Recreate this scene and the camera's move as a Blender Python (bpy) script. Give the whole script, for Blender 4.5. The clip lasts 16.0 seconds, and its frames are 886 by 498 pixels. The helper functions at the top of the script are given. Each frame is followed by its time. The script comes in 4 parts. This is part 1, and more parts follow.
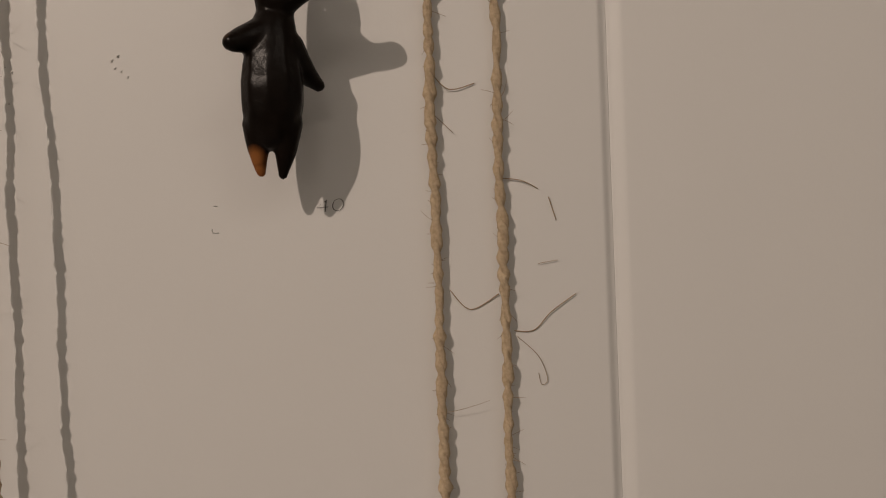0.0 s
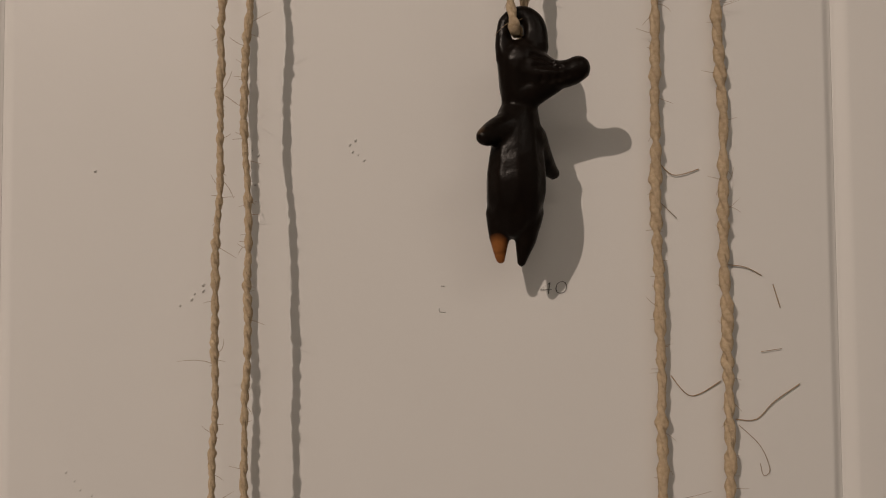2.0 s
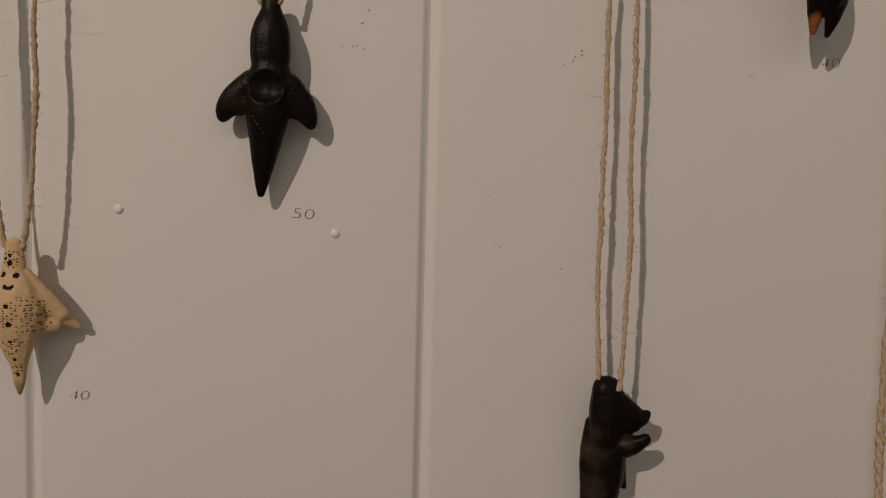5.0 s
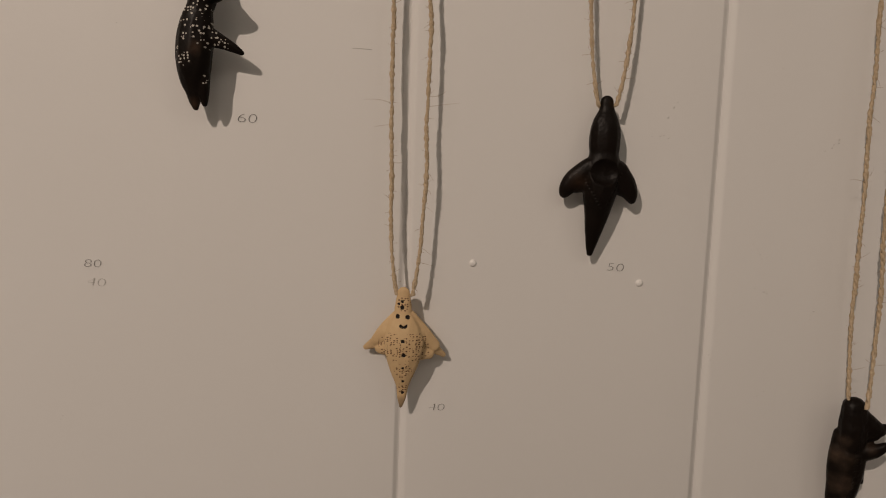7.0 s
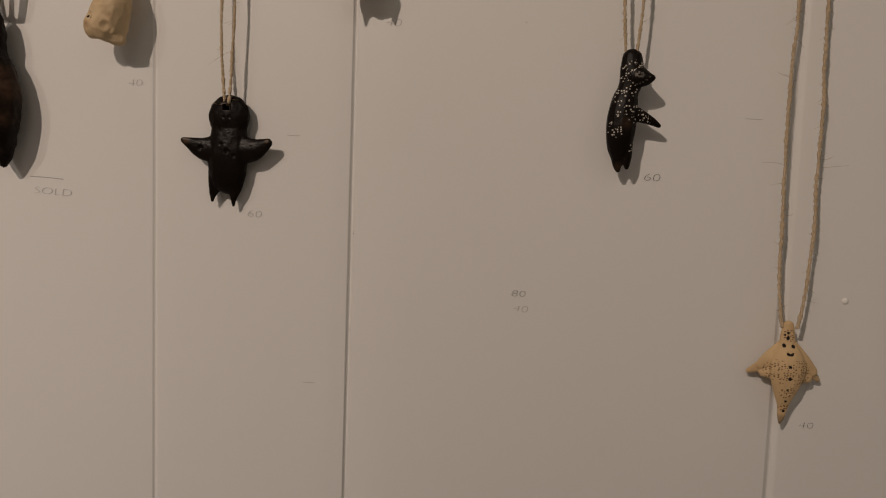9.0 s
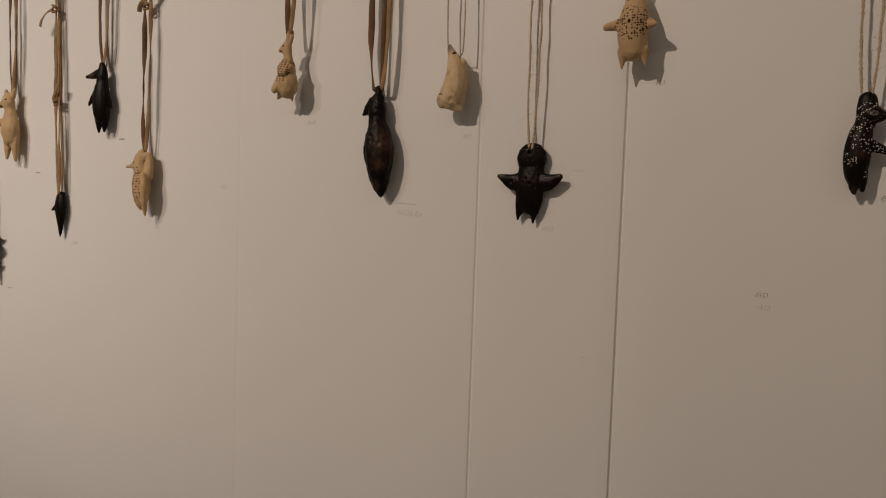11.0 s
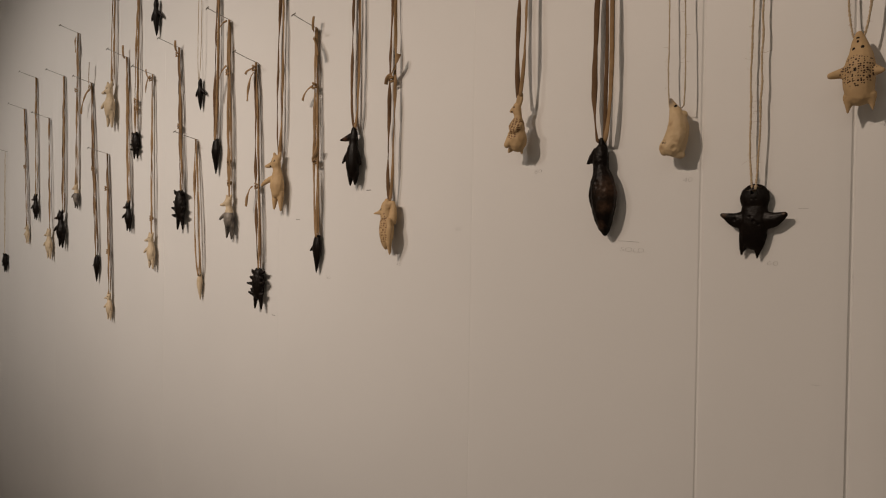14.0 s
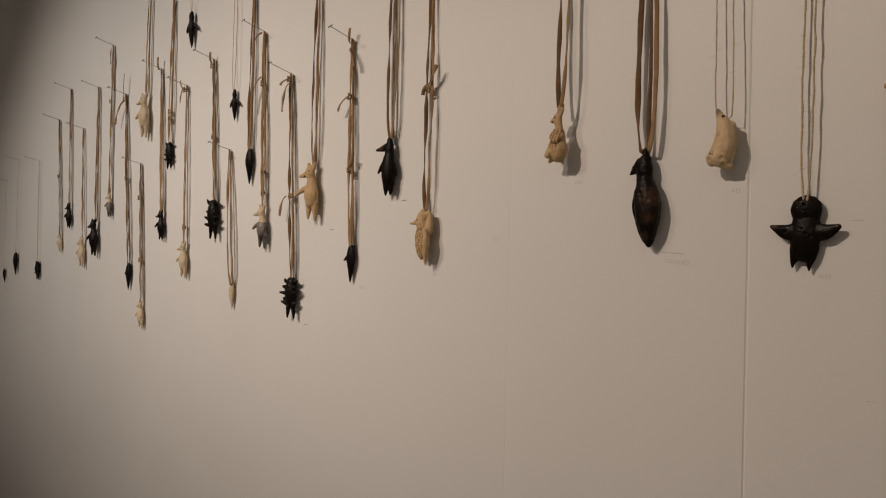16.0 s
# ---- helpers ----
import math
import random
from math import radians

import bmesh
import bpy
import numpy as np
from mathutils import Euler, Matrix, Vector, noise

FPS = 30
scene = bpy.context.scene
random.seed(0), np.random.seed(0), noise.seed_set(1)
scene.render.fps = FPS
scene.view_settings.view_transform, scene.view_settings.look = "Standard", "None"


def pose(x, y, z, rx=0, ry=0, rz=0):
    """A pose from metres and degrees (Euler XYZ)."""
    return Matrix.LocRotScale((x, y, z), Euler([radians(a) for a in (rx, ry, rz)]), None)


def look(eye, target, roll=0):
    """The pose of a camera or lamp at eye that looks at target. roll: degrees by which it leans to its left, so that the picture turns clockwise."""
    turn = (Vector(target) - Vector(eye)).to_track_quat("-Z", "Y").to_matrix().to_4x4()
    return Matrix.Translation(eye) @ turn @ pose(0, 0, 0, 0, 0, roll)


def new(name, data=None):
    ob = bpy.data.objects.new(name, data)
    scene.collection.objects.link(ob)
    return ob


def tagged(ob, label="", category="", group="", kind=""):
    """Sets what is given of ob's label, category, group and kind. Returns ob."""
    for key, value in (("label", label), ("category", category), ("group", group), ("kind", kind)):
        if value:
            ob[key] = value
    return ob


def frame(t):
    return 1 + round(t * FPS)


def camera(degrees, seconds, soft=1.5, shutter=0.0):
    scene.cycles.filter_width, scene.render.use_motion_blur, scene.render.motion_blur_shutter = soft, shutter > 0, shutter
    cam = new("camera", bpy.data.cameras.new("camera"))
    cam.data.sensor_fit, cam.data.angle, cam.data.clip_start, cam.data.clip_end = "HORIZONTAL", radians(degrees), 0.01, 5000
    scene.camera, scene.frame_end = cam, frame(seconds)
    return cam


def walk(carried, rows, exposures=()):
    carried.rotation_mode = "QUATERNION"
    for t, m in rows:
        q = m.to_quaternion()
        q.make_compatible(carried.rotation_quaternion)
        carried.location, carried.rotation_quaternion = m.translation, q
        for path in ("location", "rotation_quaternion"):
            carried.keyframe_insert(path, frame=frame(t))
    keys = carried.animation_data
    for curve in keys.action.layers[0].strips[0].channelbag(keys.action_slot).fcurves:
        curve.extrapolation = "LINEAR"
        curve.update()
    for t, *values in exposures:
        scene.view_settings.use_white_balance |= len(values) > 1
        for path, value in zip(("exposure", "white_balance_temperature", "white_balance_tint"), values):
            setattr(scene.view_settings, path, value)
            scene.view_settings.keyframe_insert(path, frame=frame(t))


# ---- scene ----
cam = camera(67.2, 16.0, soft=1.1)
PATH = [
    (0, (0.021, -0.229, 1.483), (0.171, 1.765, 1.493), -2.0),
    (0.5, (0.01, -0.225, 1.497), (0.118, 1.772, 1.553), -1.8),
    (1, (-0.001, -0.225, 1.503), (0.072, 1.771, 1.611), -1.2),
    (1.5, (-0.018, -0.226, 1.508), (0.009, 1.771, 1.62), -1.0),
    (2, (-0.036, -0.231, 1.506), (-0.051, 1.768, 1.575), -0.4),
    (2.5, (-0.063, -0.243, 1.489), (-0.083, 1.756, 1.558), 0.3),
    (3, (-0.088, -0.254, 1.462), (-0.112, 1.745, 1.5), 0.7),
    (3.5, (-0.106, -0.268, 1.437), (-0.123, 1.731, 1.451), 0.8),
    (3.7, (-0.105, -0.274, 1.43), (-0.131, 1.725, 1.423), 1.0),
    (5.8, (-0.271, -0.347, 1.426), (-0.131, 1.643, 1.274), 1.8),
    (6, (-0.284, -0.353, 1.428), (-0.174, 1.64, 1.302), 1.9),
    (6.5, (-0.341, -0.366, 1.45), (-0.167, 1.62, 1.293), 2.5),
    (7, (-0.37, -0.394, 1.469), (-0.295, 1.594, 1.267), 2.0),
    (7.5, (-0.407, -0.427, 1.479), (-0.432, 1.563, 1.277), 1.5),
    (8, (-0.461, -0.455, 1.479), (-0.541, 1.536, 1.311), 1.6),
    (8.5, (-0.516, -0.475, 1.476), (-0.677, 1.514, 1.343), 2.1),
    (9, (-0.558, -0.484, 1.484), (-0.796, 1.495, 1.321), 2.1),
    (9.5, (-0.569, -0.507, 1.495), (-0.969, 1.443, 1.299), 1.8),
    (10, (-0.542, -0.559, 1.493), (-1.163, 1.334, 1.317), 1.6),
    (10.2, (-0.533, -0.58, 1.485), (-1.235, 1.285, 1.322), 1.6),
    (12.3, (-0.538, -0.744, 1.476), (-1.682, 0.896, 1.43), 2.1),
    (12.5, (-0.545, -0.756, 1.476), (-1.712, 0.867, 1.431), 1.9),
    (13, (-0.551, -0.768, 1.482), (-1.787, 0.804, 1.435), 1.6),
    (13.2, (-0.547, -0.766, 1.479), (-1.818, 0.778, 1.447), 1.5),
    (13.5, (-0.544, -0.77, 1.484), (-1.846, 0.748, 1.448), 1.0),
    (14, (-0.538, -0.784, 1.484), (-1.88, 0.698, 1.457), 0.9),
    (14.5, (-0.547, -0.794, 1.482), (-1.915, 0.666, 1.458), 1.2),
    (15, (-0.557, -0.795, 1.478), (-1.926, 0.664, 1.46), 1.3),
    (15.5, (-0.56, -0.795, 1.48), (-1.937, 0.656, 1.469), 1.4),
    (16, (-0.562, -0.801, 1.482), (-1.945, 0.643, 1.488), 1.3),
]
walk(cam, [(t, look(eye, target, roll)) for t, eye, target, roll in PATH],
     [(0, 0.22, 6450, 10), (2.5, 0.25, 6450, 10), (3.7, 0.03, 6450, 10), (5.8, 0.06, 6450, 10), (7, 0.08, 6500, 10), (8, -0.14, 6500, 10), (8.5, -0.20, 6500, 10),
      (10, -0.40, 6700, 10), (12.5, -0.44, 6750, 10), (16, -0.44, 6750, 10)])

# ---------------------------------------------------------------- world and light
world = bpy.data.worlds.new("room_dark")
world.use_nodes = True
world.node_tree.nodes["Background"].inputs[0].default_value = (1.0, 0.93, 0.85, 1)
world.node_tree.nodes["Background"].inputs[1].default_value = 0.02
scene.world = world


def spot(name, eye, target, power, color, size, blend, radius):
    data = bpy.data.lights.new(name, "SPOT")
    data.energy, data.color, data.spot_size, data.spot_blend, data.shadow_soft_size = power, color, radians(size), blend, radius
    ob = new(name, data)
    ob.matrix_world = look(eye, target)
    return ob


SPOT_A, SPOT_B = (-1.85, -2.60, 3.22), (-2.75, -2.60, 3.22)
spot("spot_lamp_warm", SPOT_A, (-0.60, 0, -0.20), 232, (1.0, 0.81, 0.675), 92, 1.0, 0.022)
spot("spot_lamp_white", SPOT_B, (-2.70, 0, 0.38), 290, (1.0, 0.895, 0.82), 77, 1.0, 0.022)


def fill_panel(x, y, power):
    """Added soft fill light, no known source: a flat lit panel under the ceiling."""
    data = bpy.data.lights.new("fill_panel_light", "AREA")
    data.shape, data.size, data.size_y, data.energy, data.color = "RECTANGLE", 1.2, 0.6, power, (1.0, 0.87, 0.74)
    ob = new("fill_panel_light", data)
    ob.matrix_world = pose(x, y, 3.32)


FILL_PANELS = [(-2.6, -3.1), (-0.4, -3.1), (1.4, -2.4)]
for px, py in FILL_PANELS:
    fill_panel(px, py, 8.5)


# ---------------------------------------------------------------- materials
def material(name, color, rough=0.6, dark=None, scale=30.0, amount=0.5, bump=0.1, bump_scale=200.0, metal=0.0, spec=0.5, stretch=(1, 1, 1), coat=0.0):
    m = bpy.data.materials.new(name)
    m.use_nodes = True
    nt = m.node_tree
    bsdf = nt.nodes["Principled BSDF"]
    bsdf.inputs["Roughness"].default_value = rough
    bsdf.inputs["Metallic"].default_value = metal
    bsdf.inputs["Specular IOR Level"].default_value = spec
    bsdf.inputs["Coat Weight"].default_value = coat
    coord = nt.nodes.new("ShaderNodeTexCoord")
    mapping = nt.nodes.new("ShaderNodeMapping")
    mapping.inputs["Scale"].default_value = stretch
    nt.links.new(coord.outputs["Object"], mapping.inputs[0])
    big, fine = nt.nodes.new("ShaderNodeTexNoise"), nt.nodes.new("ShaderNodeTexNoise")
    big.inputs["Scale"].default_value, big.inputs["Detail"].default_value = scale, 5
    fine.inputs["Scale"].default_value, fine.inputs["Detail"].default_value = bump_scale, 4
    nt.links.new(mapping.outputs[0], big.inputs["Vector"])
    nt.links.new(mapping.outputs[0], fine.inputs["Vector"])
    ramp = nt.nodes.new("ShaderNodeValToRGB")
    d = dark or tuple(c * 0.7 for c in color)
    ramp.color_ramp.elements[0].position, ramp.color_ramp.elements[0].color = 0.5 - amount * 0.5, (*d, 1)
    ramp.color_ramp.elements[1].position, ramp.color_ramp.elements[1].color = 0.5 + amount * 0.35, (*color, 1)
    nt.links.new(big.outputs["Fac"], ramp.inputs[0])
    nt.links.new(ramp.outputs[0], bsdf.inputs["Base Color"])
    b = nt.nodes.new("ShaderNodeBump")
    b.inputs["Strength"].default_value, b.inputs["Distance"].default_value = bump, 0.001
    nt.links.new(fine.outputs["Fac"], b.inputs["Height"])
    nt.links.new(b.outputs[0], bsdf.inputs["Normal"])
    return m


def disc_mask(nt, x, z, r, soft=0.3, ragged=0.4):
    """Nodes for a soft-edged round patch on a figure's front: its centre and radius in centimetres."""
    coord, sep = nt.nodes.new("ShaderNodeTexCoord"), nt.nodes.new("ShaderNodeSeparateXYZ")
    nt.links.new(coord.outputs["Object"], sep.inputs[0])
    flat = nt.nodes.new("ShaderNodeCombineXYZ")
    nt.links.new(sep.outputs[0], flat.inputs[0])
    nt.links.new(sep.outputs[2], flat.inputs[2])
    far = nt.nodes.new("ShaderNodeVectorMath")
    far.operation = "DISTANCE"
    far.inputs[1].default_value = (x * 0.01, 0, z * 0.01)
    nt.links.new(flat.outputs[0], far.inputs[0])
    uneven = nt.nodes.new("ShaderNodeTexNoise")
    uneven.inputs["Scale"].default_value, uneven.inputs["Detail"].default_value = 160, 4
    nt.links.new(coord.outputs["Object"], uneven.inputs["Vector"])
    add = nt.nodes.new("ShaderNodeMath")
    add.operation, add.inputs[1].default_value = "MULTIPLY_ADD", r * 0.01 * ragged * 2
    nt.links.new(uneven.outputs["Fac"], add.inputs[0])
    nt.links.new(far.outputs["Value"], add.inputs[2])
    fade = nt.nodes.new("ShaderNodeMapRange")
    edge = r * 0.01 * (1 + ragged)
    fade.inputs["From Min"].default_value, fade.inputs["From Max"].default_value = edge * (1 - soft), edge
    fade.inputs["To Min"].default_value, fade.inputs["To Max"].default_value = 1, 0
    nt.links.new(add.outputs[0], fade.inputs["Value"])
    return fade.outputs[0]


def joined_mask(nt, masks, how):
    out = masks[0]
    for m in masks[1:]:
        node = nt.nodes.new("ShaderNodeMath")
        node.operation = how
        nt.links.new(out, node.inputs[0])
        nt.links.new(m, node.inputs[1])
        out = node.outputs[0]
    return out


def laid_over(m, mask, color, color_b=None):
    """Mixes a second clay colour over a material where the mask is one."""
    nt = m.node_tree
    bsdf = nt.nodes["Principled BSDF"]
    old = bsdf.inputs["Base Color"].links[0].from_socket
    mix = nt.nodes.new("ShaderNodeMix")
    mix.data_type = "RGBA"
    nt.links.new(mask, mix.inputs[0])
    nt.links.new(old, mix.inputs[6])
    mix.inputs[7].default_value = (*color, 1)
    if color_b:
        coord, speck, inner = nt.nodes.new("ShaderNodeTexCoord"), nt.nodes.new("ShaderNodeTexNoise"), nt.nodes.new("ShaderNodeMix")
        speck.inputs["Scale"].default_value, speck.inputs["Detail"].default_value = 240, 5
        inner.data_type = "RGBA"
        inner.inputs[6].default_value, inner.inputs[7].default_value = (*color_b, 1), (*color, 1)
        nt.links.new(coord.outputs["Object"], speck.inputs["Vector"])
        nt.links.new(speck.outputs["Fac"], inner.inputs[0])
        nt.links.new(inner.outputs[2], mix.inputs[7])
    nt.links.new(mix.outputs[2], bsdf.inputs["Base Color"])
    return m


def patched(m, discs, color, color_b=None, soft=0.6, ragged=0.5):
    """Fire marks and bare clay: soft, ragged patches of another colour. discs: (x, z, radius) in centimetres."""
    nt = m.node_tree
    return laid_over(m, joined_mask(nt, [disc_mask(nt, *d, soft, ragged) for d in discs], "MAXIMUM"), color, color_b)


def dotted(m, scale, size, color, discs, bare=(), stretch=(1, 1), uneven=0.35):
    """Rows of small painted dots on the front of a figure, inside discs and outside the bare ones. For punched dots
    the shade in the holes is put in as dark colour.
    """
    nt = m.node_tree
    coord, vor, shape = nt.nodes.new("ShaderNodeTexCoord"), nt.nodes.new("ShaderNodeTexVoronoi"), nt.nodes.new("ShaderNodeMapping")
    vor.inputs["Scale"].default_value, vor.inputs["Randomness"].default_value = scale, uneven
    shape.inputs["Scale"].default_value = (stretch[0], 0.001, stretch[1])
    nt.links.new(coord.outputs["Object"], shape.inputs[0])
    nt.links.new(shape.outputs[0], vor.inputs["Vector"])
    less = nt.nodes.new("ShaderNodeMath")
    less.operation, less.inputs[1].default_value = "LESS_THAN", size
    nt.links.new(vor.outputs["Distance"], less.inputs[0])
    mask = joined_mask(nt, [disc_mask(nt, *d, 0.08, 0.25) for d in discs], "MAXIMUM")
    for d in bare:
        clear = nt.nodes.new("ShaderNodeMath")
        clear.operation, clear.inputs[0].default_value = "SUBTRACT", 1.0
        nt.links.new(disc_mask(nt, *d, 0.05, 0.1), clear.inputs[1])
        mask = joined_mask(nt, [mask, clear.outputs[0]], "MULTIPLY")
    return laid_over(m, joined_mask(nt, [mask, less.outputs[0]], "MULTIPLY"), color)


M_WALL = material("white_wall_paint", (0.80, 0.79, 0.77), 0.5, (0.73, 0.72, 0.70), 2.2, 0.9, 0.12, 140, spec=0.3)
M_CEIL = material("ceiling_paint", (0.75, 0.74, 0.72), 0.8, (0.7, 0.69, 0.67), 2, 0.8, 0.1, 80)
M_FLOOR = material("grey_floor", (0.22, 0.20, 0.18), 0.5, (0.15, 0.14, 0.13), 3, 0.8, 0.1, 60)
BLACK = dict(color=(0.0085, 0.0052, 0.0036), rough=0.42, dark=(0.0032, 0.0022, 0.0016), scale=60.0, amount=0.7, bump=0.3, bump_scale=520.0, spec=0.13)
CREAM = dict(color=(0.56, 0.39, 0.21), rough=0.62, dark=(0.38, 0.25, 0.125), scale=60.0, amount=0.8, bump=0.5, bump_scale=320.0, spec=0.3)
BARE, BARE_DARK = (0.085, 0.056, 0.038), (0.014, 0.010, 0.007)
M_BLACK = material("black_smoked_clay", **BLACK)
M_DOG = patched(patched(material("black_burnished_clay_with_bare_paws", **dict(BLACK, rough=0.30, spec=0.11, bump=0.15)), [(-0.72, -8.2, 0.50), (-0.78, -7.75, 0.42)], (0.34, 0.135, 0.04), (0.20, 0.07, 0.02), 0.5, 0.25), [(-1.48, -4.15, 0.28)], (0.16, 0.10, 0.06), None, 0.7)
M_DOG_BACK = patched(material("smoked_clay_with_brown_back", **BLACK), [(-0.75, -3.7, 0.9), (-0.55, -5.4, 0.85), (-0.2, -6.9, 0.9), (0.9, -3.05, 0.45), (-0.6, -2.6, 0.4)], BARE, BARE_DARK, 0.8, 0.7)
M_WINGS = patched(material("black_clay_with_brown_wings", **BLACK), [(-1.45, -4.9, 0.75), (0.25, -0.5, 0.3)], (0.04, 0.022, 0.013), (0.012, 0.008, 0.005), 0.8)
M_PENGUIN = patched(material("black_clay_with_brown_side", **BLACK), [(1.7, -6.6, 2.1), (1.2, -8.9, 1.2), (0.5, -11.3, 0.8)], (0.11, 0.06, 0.036), BARE_DARK, 0.8, 0.5)
M_MAN = patched(material("black_clay_with_bare_arm_tips", **dict(BLACK, rough=0.34)), [(-3.15, -3.45, 0.42), (3.1, -3.4, 0.25)], (0.10, 0.06, 0.035), None, 0.8)
M_SNOUT = patched(material("black_clay_with_brown_snout", **BLACK), [(-1.6, -2.1, 0.9)], (0.12, 0.06, 0.035), (0.05, 0.025, 0.015), 0.7)
M_CREAM = material("cream_fired_clay", **CREAM)
M_PALE = material("pale_fired_clay", (0.66, 0.54, 0.38), 0.62, (0.40, 0.30, 0.18), 60, 0.7, 0.45, 320, spec=0.3)
M_GREY = material("grey_smoked_clay", (0.22, 0.19, 0.16), 0.55, (0.02, 0.018, 0.016), 38, 0.3, 0.3, 400)
M_SEAL = patched(patched(material("cream_clay_with_smoked_snout", **dict(CREAM, color=(0.66, 0.51, 0.32), dark=(0.46, 0.32, 0.17))), [(0.1, -0.5, 1.0)], (0.15, 0.125, 0.10), None, 0.7), [(0.5, -3.4, 0.35), (-0.5, -6.0, 0.4), (1.4, -5.4, 0.4)], (0.30, 0.18, 0.09), None, 0.9, 0.8)
# punched holes stay flat here: their shade is the dark dot colour
M_CREAM_DOTS = patched(dotted(material("cream_clay_with_shade_dots", **dict(CREAM, color=(0.62, 0.45, 0.25), dark=(0.50, 0.34, 0.18))), 1000, 0.33, (0.13, 0.065, 0.03), [(-0.65, -3.5, 0.85), (0.7, -3.5, 0.9), (0.05, -4.9, 0.5), (0, -1.0, 0.45), (0.02, -6.0, 0.34)], [(0.0, -3.2, 0.12)], (0.55, 0.85), 0.42),
                       [(0, -7.3, 0.95)], (0.05, 0.036, 0.028), None, 0.8)
M_BELLY_DOTS = dotted(material("cream_clay_with_large_dots", **CREAM), 430, 0.40, (0.05, 0.025, 0.014), [(0.15, -4.3, 1.6)], (), (1, 1), 0.5)
M_BLACK_DOTS = patched(dotted(material("black_clay_with_white_dots", **BLACK), 580, 0.33, (0.50, 0.47, 0.42), [(0.1, -1.75, 0.95), (-0.2, -3.3, 0.9), (0.35, -4.3, 0.75), (1.3, -4.6, 0.35), (-1.0, -5.5, 0.62), (0.05, -6.6, 0.3), (-0.9, -4.4, 0.3)], [(0.55, -1.95, 0.62)], (1, 1), 0.72),
                       [(-0.5, -7.9, 0.5), (-0.2, -5.0, 0.5)], (0.045, 0.026, 0.016), None, 0.8)
M_BIRD_DOTS = dotted(material("cream_clay_with_scales", **CREAM), 260, 0.40, (0.17, 0.09, 0.04), [(-0.2, -4.9, 1.4), (-0.1, -6.6, 1.1), (-0.2, -3.4, 1.0)], (), (0.8, 1), 0.4)
M_HARE = dotted(material("cream_clay_with_ridges", **CREAM), 420, 0.40, (0.17, 0.09, 0.04), [(-0.3, -4.6, 1.2), (-0.4, -5.6, 0.9)], (), (0.5, 1), 0.2)
# near-black for dents: the shade inside pressed holes, put into the colour
M_HOLE_SHADE = material("hole_shade", (0.012, 0.008, 0.006), 0.9)
M_JUTE = material("jute_twine", (0.74, 0.60, 0.42), 0.85, (0.42, 0.30, 0.18), 700, 0.8, 0.9, 2600, spec=0.15)
M_JUTE_PALE = material("pale_jute_twine", (0.62, 0.52, 0.38), 0.85, (0.42, 0.33, 0.22), 180, 0.8, 0.6, 1500, spec=0.15)
M_FIBRE = material("jute_fibre", (0.40, 0.29, 0.18), 0.7, (0.22, 0.14, 0.08), 300, 0.8, 0.1)
M_SUEDE = material("brown_suede", (0.20, 0.118, 0.064), 0.9, (0.085, 0.05, 0.027), 60, 0.8, 0.5, 900, spec=0.15)
M_SUEDE_TAN = material("tan_suede", (0.38, 0.25, 0.132), 0.9, (0.18, 0.108, 0.054), 60, 0.8, 0.5, 900, spec=0.15)
M_STEEL = material("steel_pin", (0.42, 0.40, 0.37), 0.35, (0.25, 0.24, 0.22), 300, 0.6, 0.1, 600, metal=1.0)
M_PENCIL = material("pencil_lead", (0.15, 0.145, 0.14), 0.6, (0.06, 0.057, 0.054), 700, 0.8, 0.1)
M_PENCIL_FAINT = material("faint_pencil_lead", (0.50, 0.48, 0.46), 0.6, (0.36, 0.35, 0.33), 700, 0.8, 0.1)
M_SPOT_METAL = material("black_lamp_metal", (0.03, 0.03, 0.03), 0.4, (0.02, 0.02, 0.02), 60, 0.5, 0.1)


# ---------------------------------------------------------------- mesh helpers
def mesh_of(bm, name, mats, smooth=True):
    me = bpy.data.meshes.new(name)
    bm.to_mesh(me)
    bm.free()
    for m in mats if isinstance(mats, (list, tuple)) else [mats]:
        me.materials.append(m)
    if smooth:
        me.polygons.foreach_set("use_smooth", [True] * len(me.polygons))
    return me


def part(name, bm, mat, parent, label="", smooth=True):
    ob = new(name, mesh_of(bm, name, mat, smooth))
    ob.parent = parent
    if label:
        ob["label"] = label
    return ob


def box(bm, lo, hi):
    vs = [bm.verts.new((x, y, z)) for x in (lo[0], hi[0]) for y in (lo[1], hi[1]) for z in (lo[2], hi[2])]
    for f in ((0, 1, 3, 2), (4, 6, 7, 5), (0, 4, 5, 1), (2, 3, 7, 6), (0, 2, 6, 4), (1, 5, 7, 3)):
        bm.faces.new([vs[i] for i in f])


def curve_points(nodes, step):
    """Catmull-Rom through nodes of any width, sampled about every step metres (first three values are the place)."""
    pts = [np.array(n, float) for n in nodes]
    if len(pts) == 1:
        return pts
    out = []
    for i in range(len(pts) - 1):
        a, b = pts[i], pts[i + 1]
        p, q = pts[max(i - 1, 0)], pts[min(i + 2, len(pts) - 1)]
        n = max(2, int(np.linalg.norm((b - a)[:3]) / step) + 1)
        for k in range(n):
            s = k / n
            out.append(0.5 * ((2 * a) + (b - p) * s + (2 * p - 5 * a + 4 * b - q) * s * s + (3 * a - p - 3 * b + q) * s ** 3))
    out.append(pts[-1])
    return out


